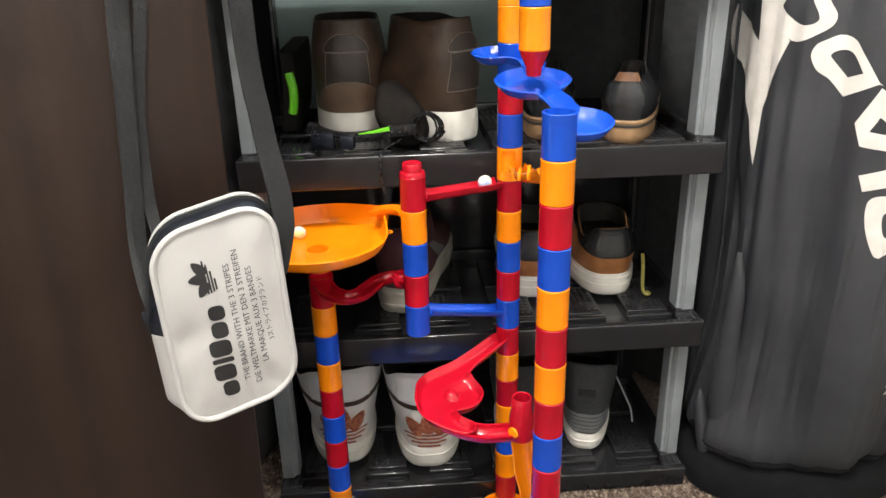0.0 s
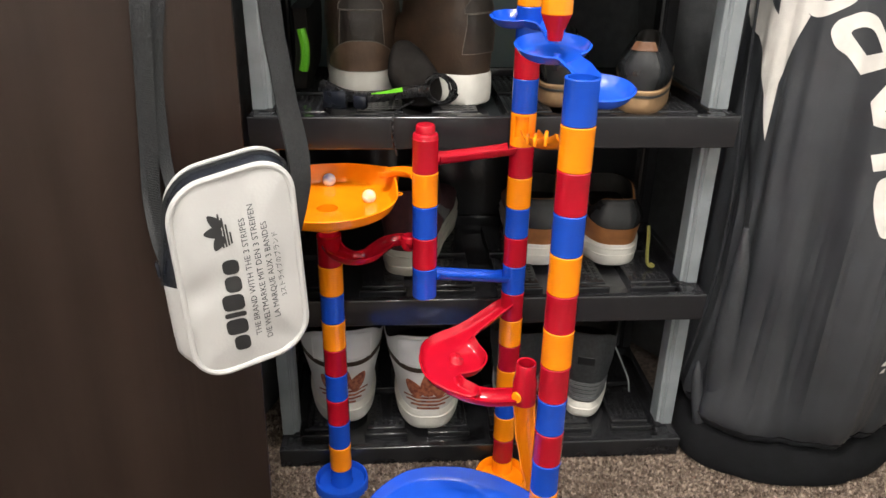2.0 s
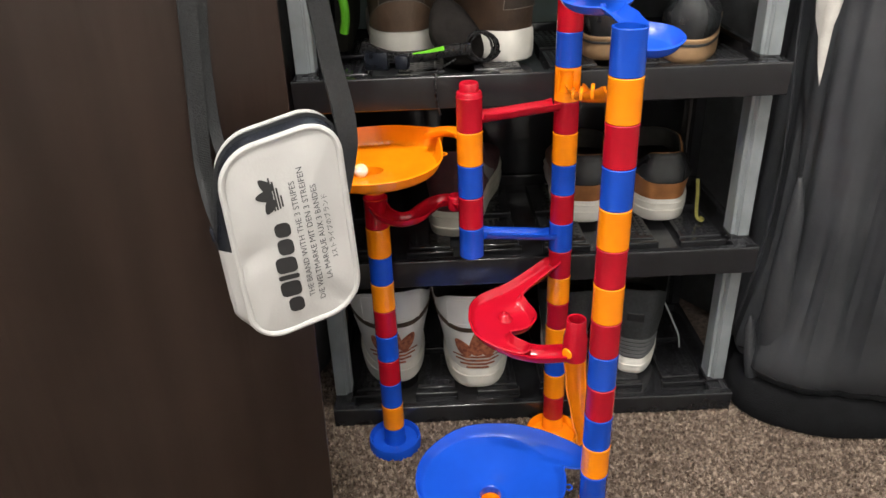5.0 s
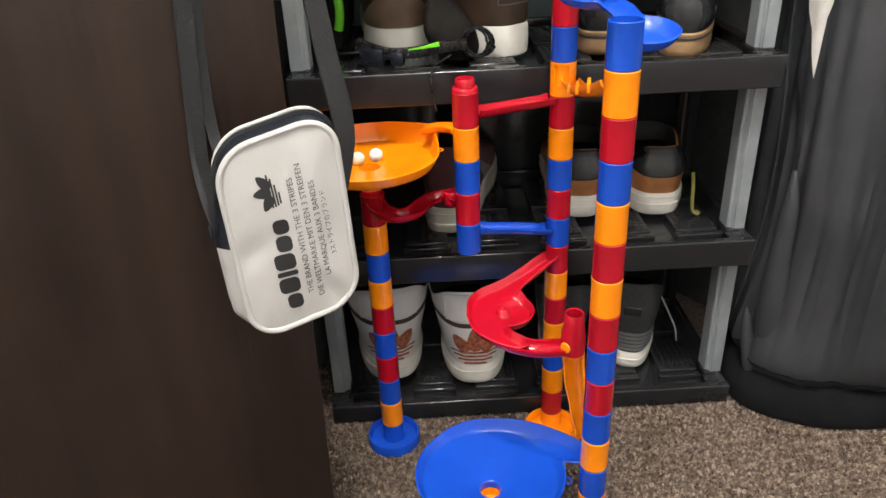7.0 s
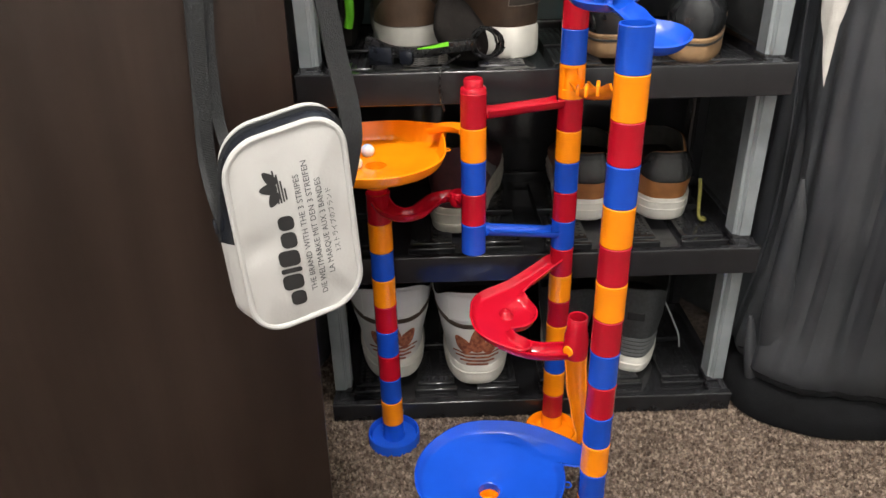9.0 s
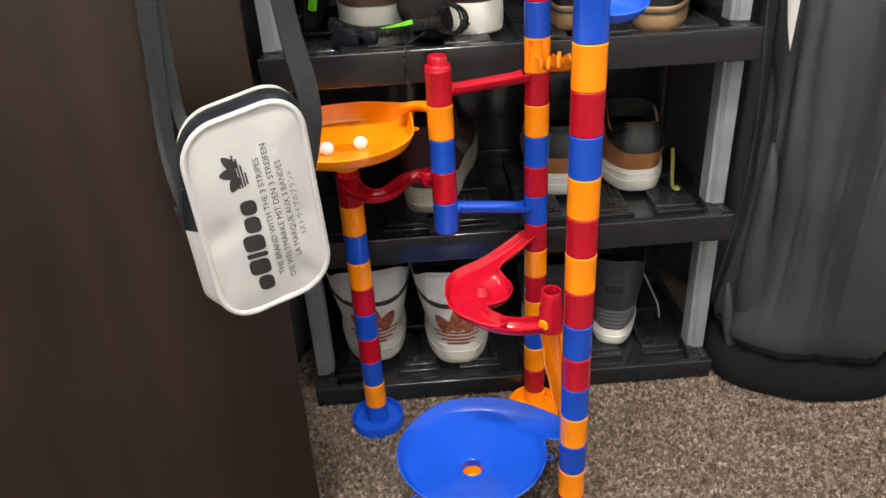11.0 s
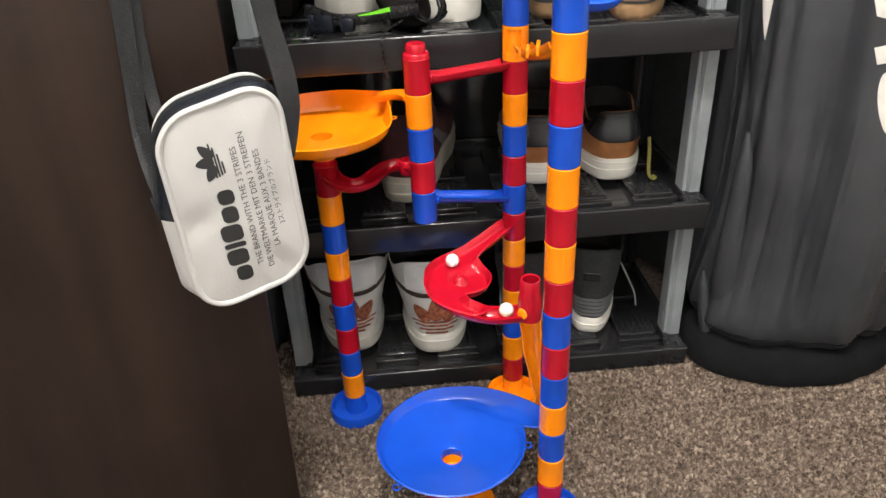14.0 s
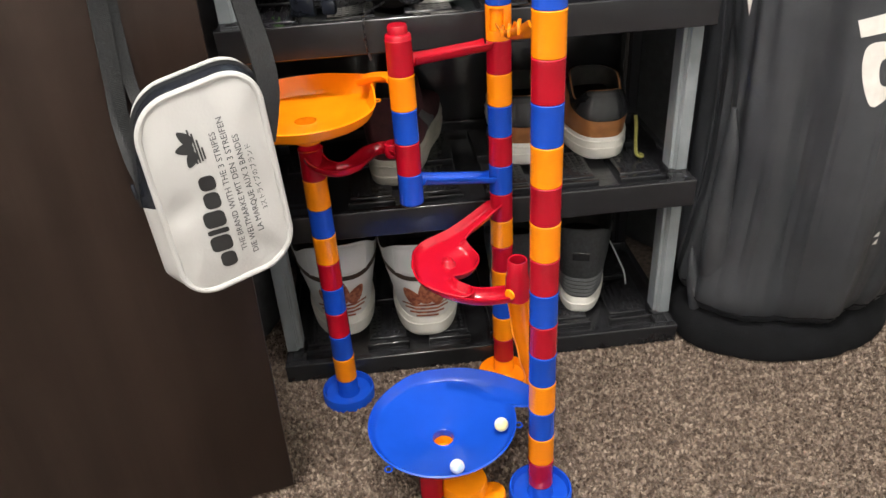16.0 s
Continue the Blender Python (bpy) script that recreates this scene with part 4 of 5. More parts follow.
def shoe_outline(width, length, pinch=0.12, heel=0.90):
    """Foot outline, heel at y = 0, toe towards +y."""
    pts = []
    for k in range(SHOE_N):
        a = 2 * math.pi * k / SHOE_N
        s = (1 - math.cos(a)) / 2
        w = width / 2 * (heel + (1 - heel) * min(1, s * 1.6) - pinch * math.exp(-((s - 0.42) / 0.14) ** 2))
        pts.append((w * math.copysign(abs(math.sin(a)) ** 0.62, math.sin(a)), length * s))
    return pts


def upper_ring(p, h, out=0.0):
    """The upper's ring at the share h of its height."""
    length, width = p["length"], p["width"]
    vamp = p.get("vamp", 0.45)
    front = length * 0.985 if h < 0.15 else length * (0.985 - (0.985 - 0.42) * min(1, (h - 0.15) / vamp) ** 0.8)
    back = 0.003 + p.get("lean", 0.006) * h - 0.004 * math.sin(math.pi * min(1, h * 1.1))
    w = width * (0.95 - p.get("taper", 0.28) * h ** 1.4 + p.get("bulge", 0.05) * math.sin(math.pi * min(1, h ** 0.8)))
    pts = []
    for x, y in shoe_outline(w + 2 * out, front - back + 2 * out, 0.12 * (1 - h), p.get("heel", 0.90)):
        s = min(1, max(0, y / (front - back)))
        z = p["sole"] + h * (p["high"] - p["sole"]) - p.get("dip", 0.0) * h ** 3 * math.sin(math.pi * min(1, s * 1.5)) ** 2
        wob = 0.0012 * noise.noise(Vector((x * 35, y * 35, z * 35 + width * 90)))
        pts.append(Vector((x * (1 + wob * 8), back - out + y + wob, z)))
    return pts


def shoe(m, label, p, group):
    s = thing("shoe", m, label, "shoe", group)
    out = shoe_outline(p["width"], p["length"], 0.12, p.get("heel", 0.90))
    top, cy = p["sole"], p["length"] / 2

    def level(k, z):
        return [Vector((x * k, cy + (y - cy) * (1 - (1 - k) * 0.4), z)) for x, y in out]

    part("sole", rings([level(k, z) for k, z in ((0.93, 0.0), (0.975, 0.0025), (0.995, top * 0.3), (1.0, top * 0.6), (0.99, top * 0.93), (0.965, top + 0.0012))], True, True, True), p["sole_mat"], s)
    for share, mat in p.get("welts", ()):
        part("welt", rings([level(k, top * q) for k, q in ((0.985, share), (1.018, share + 0.03), (1.018, share + 0.10), (0.985, share + 0.13))], True), mat, s)
    hs = [0, 0.05, 0.11, 0.18, 0.26, 0.36, 0.48, 0.6, 0.72, 0.84, 0.94, 1.0]
    loops = [upper_ring(p, h) for h in hs]
    loops += [upper_ring(p, 1.012, -0.0012)]
    part("upper", rings(loops, True, True, False), p["mat"], s)
    for name, mat, lab, a0, a1, h0, h1, off, *lift in p.get("patches", ()):
        # lift: how far the lower and the upper edge rise towards the patch's ends
        lift, rows = lift or (0, 0), []
        for j in range(9):
            row = []
            for k in range(a0, a1 + 1):
                u = ((2 * k - a0 - a1) / (a1 - a0)) ** 2
                h = (h0 + lift[0] * u) * (1 - j / 8) + (h1 + lift[1] * u) * j / 8
                row.append(upper_ring(p, h, off)[k % SHOE_N])
            rows.append(row)
        bm = rings(rows, False)
        edge_loop = rows[0] + [r[-1] for r in rows[1:]] + rows[-1][-2::-1] + [r[0] for r in rows[-2:0:-1]]
        part(name, bm, mat, s, lab)
        part("stitching", sweep(edge_loop + edge_loop[:1], round_section(0.0006, 5), up=Vector((0, 0.6, 0.8)), caps=False), p.get("thread", mat), s)
    part("lining", rings([upper_ring(p, h, o) for h, o in ((0.25, -0.008), (0.6, -0.006), (0.9, -0.005), (0.985, -0.0035), (1.013, -0.0016))], True, True, False), LINING, s)

    def on_heel(x, z, out):
        """A place on the heel at the side offset x and height z."""
        h = (z - p["sole"]) / (p["high"] - p["sole"])
        ring = upper_ring(p, h, out + 0.0004)
        half = [ring[k % SHOE_N] for k in range(-28, 29)]
        for a, b in zip(half, half[1:]):
            if min(a.x, b.x) <= x <= max(a.x, b.x):
                f = (x - a.x) / (b.x - a.x) if abs(b.x - a.x) > 1e-9 else 0
                return a.lerp(b, f)
        return half[0] if abs(half[0].x - x) < abs(half[-1].x - x) else half[-1]

    for name, mat, pts in p.get("prints", ()):
        part(name, flat_shape(pts, on_heel, 0.0016), mat, s)
    return s


def on_shelf(k, x, y, turn=0):
    """A pose on shelf k with the heel at x, y and the toe to the rack's back."""
    return pose(x, y, SHELF_Z[k] - 0.0045, 0, 0, 13.5 + turn)


def heel_print(z, size):
    """Three leaves over three bars."""
    out = [("printed_shape", BRONZE_PRINT, leaf(0, z + 0.26 * size, size * 0.66, size * 0.36, 90)),
           ("printed_shape", BRONZE_PRINT, leaf(-0.33 * size, z + 0.17 * size, size * 0.56, size * 0.30, 124)),
           ("printed_shape", BRONZE_PRINT, leaf(0.33 * size, z + 0.17 * size, size * 0.56, size * 0.30, 56))]
    for k, w in enumerate((0.56, 0.50, 0.40, 0.26)):
        out.append(("printed_bar", BRONZE_PRINT, rounded_block(-w * size, w * size, z - (0.135 + 0.095 * k) * size, z - (0.080 + 0.095 * k) * size, 0.0006)))
    return out


SNEAKER = dict(length=0.285, width=0.116, sole=0.032, high=0.150, mat=LEATHER_WHITE, sole_mat=RUBBER_WHITE, taper=-0.17, dip=0.018, bulge=0.02,
               welts=((0.62, RUBBER_WHITE),), prints=heel_print(0.062, 0.062),
               patches=(("heel_tab", LEATHER_WHITE, "", -9, 9, 0.66, 0.97, 0.0016), ("collar_trim", LEATHER_BROWN, "dark brown trim", -24, 24, 0.56, 0.61, 0.0014, 0.34, 0.36)))
for x, y, turn in ((-0.287, 0.264, 4), (-0.166, 0.272, -2)):
    shoe(on_shelf(0, x, y, turn), "white leather sneaker with a bronze heel print", SNEAKER, "pair of white sneakers")
GREY = dict(length=0.28, width=0.084, sole=0.026, high=0.138, mat=MESH_GREY, sole_mat=RUBBER_WHITE, taper=-0.10, dip=0.015,
            welts=((0.55, RUBBER_WHITE),),
            patches=tuple(("heel_rib", RUBBER_GREY, "", -12, 12, 0.05 + 0.06 * k, 0.085 + 0.06 * k, 0.0018) for k in range(5)) + (("heel_tab", LEATHER_BLACK, "black heel tab", -2, 2, 0.60, 0.70, 0.0015),))
for x, y, turn in ((0.052, 0.340, -16), (-0.045, 0.322, -10)):
    shoe(on_shelf(0, x, y, turn), "dark grey knitted running shoe with a white sole", GREY, "pair of grey running shoes")
TAN = dict(length=0.285, width=0.108, sole=0.031, high=0.097, mat=LEATHER_TAN, sole_mat=RUBBER_WHITE, taper=0.30, dip=0.022, bulge=0.06,
           welts=((0.45, RUBBER_WHITE), (0.78, RUBBER_WHITE)),
           patches=(("padded_collar", LEATHER_BLACK, "padded black collar", -22, 22, 0.40, 0.98, 0.0024, 0.52, 0.0), ("collar_rim", LEATHER_BLACK, "", -48, 48, 0.88, 1.01, 0.0020)))
for x, y, turn in ((0.078, 0.386, -3), (-0.030, 0.366, -8)):
    shoe(on_shelf(1, x, y, turn), "tan leather sneaker with a white sole and black collar", TAN, "pair of tan sneakers")
# the grey stripe paints in the sole's edge where it runs back into shade
MAROON = dict(length=0.285, width=0.094, sole=0.036, high=0.120, mat=SUEDE_MAROON, sole_mat=RUBBER_SHADED, taper=0.2, dip=0.015,
              welts=((0.3, RUBBER_SHADED), (0.7, RUBBER_SHADED)),
              patches=(("shaded_sole_stripe", SHADED_SOLE_GREY, "grey curved stripe standing for the sole edge in shade", 20, 24, 0.04, 0.62, 0.0014), ("side_mark", LEATHER_GREY, "pale grey side mark", 14, 16, 0.50, 0.78, 0.0014)))
shoe(on_shelf(1, -0.209, 0.297, -14), "maroon suede sneaker with a thick off-white sole", MAROON, "")
BOOT = dict(length=0.29, width=0.111, sole=0.037, high=0.146, mat=LEATHER_BROWN, sole_mat=RUBBER_WHITE, taper=0.20, dip=0.004, vamp=0.42, bulge=0.05, thread=THREAD,
            patches=(("back_panel", LEATHER_DARK, "darker back panel with pale stitching", -6, 6, 0.24, 0.66, 0.0015), ("heel_counter", LEATHER_HEEL_LIT, "brown heel counter, paler with the lamp light painted in", -13, 13, 0.0, 0.34, 0.0026, 0.0, -0.30), ("back_arch", LEATHER_DARK, "", -7, 7, 0.67, 0.86, 0.0015, 0.0, -0.14)))
for x, y, turn, taper in ((-0.259, 0.312, 0, 0.20), (-0.112, 0.328, 40, 0.32)):
    shoe(on_shelf(2, x, y, turn), "dark brown leather boot with a thick white sole", dict(BOOT, taper=taper, patches=BOOT["patches"] if turn == 0 else BOOT["patches"][:1] + BOOT["patches"][2:]), "pair of brown boots")
DRESS = dict(length=0.29, heel=1.12, width=0.070, sole=0.027, high=0.082, mat=LEATHER_BLACK, sole_mat=RUBBER_TAN, taper=0.50, dip=0.012, bulge=0.16,
             welts=((0.72, RUBBER_BLACK), (0.9, RUBBER_TAN)),
             patches=(("pull_tab", LEATHER_TANDARK, "brown leather pull tab", -7, 7, 0.86, 1.03, 0.0015),))
for x, y, turn in ((0.075, 0.322, -22), (-0.018, 0.333, -14)):
    shoe(on_shelf(2, x, y, turn), "polished black leather ankle boot with a tan sole", DRESS, "pair of black ankle boots")

# olive cord hanging from the tan sneaker
cord_path = smooth_path([(0.1185, 0.396, 0.318), (0.120, 0.390, 0.300), (0.1205, 0.388, 0.282), (0.1225, 0.386, 0.266), (0.128, 0.384, 0.262), (0.131, 0.388, 0.262), (0.127, 0.391, 0.263)])
tagged(part("shoe_lace", sweep(cord_path, round_section(0.0024, 7), up=Vector((1, 0, 0.1))), YELLOW_CORD), "loose olive yellow lace end beside a tan sneaker", "lace")

thin = smooth_path([(0.088, 0.42, 0.125), (0.101, 0.405, 0.105), (0.112, 0.395, 0.085), (0.120, 0.39, 0.068), (0.124, 0.392, 0.045)])
tagged(part("shoe_lace", sweep(thin, round_section(0.0012, 6), up=Vector((1, 0, 0.1))), LEATHER_GREY), "thin grey lace hanging beside a running shoe", "lace")

# headphones with a coiled cable on the top shelf
Z2 = SHELF_Z[2]
phones = thing("headphones", pose(0, 0, 0), "black and neon green sports headphones with a coiled cable", "headphones")
part("neckband", sweep(smooth_path([(-0.295, 0.258, Z2 + 0.026), (-0.262, 0.255, Z2 + 0.016), (-0.228, 0.258, Z2 + 0.016), (-0.195, 0.270, Z2 + 0.020), (-0.172, 0.285, Z2 + 0.020)]),
                       [(-0.004, -0.006), (0.004, -0.006), (0.005, 0.0), (0.004, 0.006), (-0.004, 0.006), (-0.005, 0.0)]), CABLE, phones)
part("green_strip", sweep(smooth_path([(-0.232, 0.249, Z2 + 0.021), (-0.215, 0.253, Z2 + 0.023), (-0.198, 0.262, Z2 + 0.025)]), lambda t: [(-0.001, -0.0004 - 0.0022 * t), (0.001, -0.0004 - 0.0022 * t), (0.001, 0.0004 + 0.002 * t), (-0.001, 0.0004 + 0.002 * t)]), NEON, phones, "neon green strip")
bm = box(-0.252, -0.236, 0.240, 0.252, Z2 + 0.004, Z2 + 0.020, 0.003)
part("earpiece", bm, BLACK_VINYL, phones)
bm = box(-0.290, -0.262, 0.246, 0.256, Z2 + 0.001, Z2 + 0.022, 0.002)
part("pouch", bm, BLACK_VINYL, phones)
coil = []
for k in range(90):
    a = k * 0.42
    coil.append(Vector((-0.164 + 0.017 * math.cos(a) + 0.00012 * k, 0.290 + 0.005 * math.sin(a * 0.7), Z2 + 0.021 + 0.017 * math.sin(a))))
part("cable_coil", sweep(coil, round_section(0.0013, 6), up=Vector((0.05, 1, 0.02))), CABLE, phones)
drop = smooth_path([(-0.185, 0.262, Z2 + 0.012), (-0.196, 0.215, Z2 + 0.010), (-0.1975, 0.205, Z2 - 0.004), (-0.196, 0.2045, Z2 - 0.022), (-0.192, 0.203, Z2 - 0.036)])
part("cable_end", sweep(drop, round_section(0.0012, 6), up=Vector((1, 0, 0.1))), CABLE, phones)

# soft black shape added between the boots for the shaded side of one
pouch = bmesh.new()
bmesh.ops.create_icosphere(pouch, subdivisions=4, radius=1.0)
for v in pouch.verts:
    q = v.co.copy()
    q = Vector([math.copysign(abs(c) ** 0.75, c) for c in q])
    w = 1 - 0.45 * max(0, q.z) + 0.06 * noise.noise(q * 2.2 + Vector((3, 1, 7)))
    v.co = Vector((0.031 * q.x * w - 0.012 * q.z, 0.018 * q.y * w, 0.040 + 0.040 * q.z))
soft = part("pouch", pouch, SUEDE_BLACK)
soft.matrix_world = pose(-0.193, 0.300, Z2 - 0.0045, 0, 0, 20)
tagged(soft, "soft black shape standing in for the shaded side of the brown boot", "pouch")

# neon green and black sandal standing on edge at the end of the top shelf
sandal = thing("sandal", pose(-0.350, 0.345, Z2 - 0.004, 0, 0, 13.5), "black sandal with a neon green edge leaning on the rack", "sandal")
part("footbed", rings([[Vector((y0 + 0.006 * math.sin(math.pi * z / 0.14), y, z + 0.004)) for y0, y in ((-0.010, 0.0), (0.006, 0.0), (0.010, 0.012), (0.010, 0.20), (-0.012, 0.20), (-0.014, 0.012))]
                      for z in (0.0, 0.02, 0.05, 0.080, 0.095, 0.100)], True, True, True), SUEDE_BLACK, sandal)
part("green_edge", sweep(smooth_path([(0.004, -0.003, 0.028), (0.007, -0.0045, 0.042), (0.0075, -0.0045, 0.060), (0.004, -0.003, 0.080)]), round_section(0.0058, 8), up=Vector((1, 0, 0))), NEON, sandal, "neon green edge")


# ---- carpet pile ----
def carpet_pile():
    rng = np.random.default_rng(4)
    step = 0.0034
    xs, ys = np.meshgrid(np.arange(-0.42, 0.80, step), np.arange(-0.16, 0.40, step))
    base = np.stack([xs.ravel(), ys.ravel()], 1) + rng.uniform(-0.0016, 0.0016, (xs.size, 2))
    n = len(base)
    verts = np.zeros((n, 5, 3))
    turn, lean, tall = rng.uniform(0, 6.283, n), rng.normal(0, 0.0013, (n, 2)), rng.uniform(0.0026, 0.0046, n)
    for k in range(3):
        verts[:, k, 0] = base[:, 0] + 0.0024 * np.cos(turn + k * 2.094)
        verts[:, k, 1] = base[:, 1] + 0.0024 * np.sin(turn + k * 2.094)
        verts[:, k, 2] = 0.0
    for k, s in ((3, 1), (4, -1)):
        verts[:, k, 0] = base[:, 0] + lean[:, 0] + s * 0.0016 * np.cos(turn)
        verts[:, k, 1] = base[:, 1] + lean[:, 1] + s * 0.0016 * np.sin(turn)
        verts[:, k, 2] = tall
    faces = []
    for i in range(0, n * 5, 5):
        faces += [(i, i + 1, i + 4, i + 3), (i + 1, i + 2, i + 4), (i + 2, i, i + 3), (i + 2, i + 3, i + 4)]
    me = bpy.data.meshes.new("carpet_pile")
    me.from_pydata(verts.reshape(-1, 3).tolist(), [], faces)
    me.materials.append(PILE)
    tagged(new("carpet_pile", me), "brown, beige and grey flecked carpet pile", "carpet", kind="stuff")


carpet_pile()


# ---- marbles ----
def marble(mat, label):
    bm = bmesh.new()
    bmesh.ops.create_icosphere(bm, subdivisions=4, radius=0.008)
    return tagged(part("marble", bm, mat), label, "marble", "marbles")


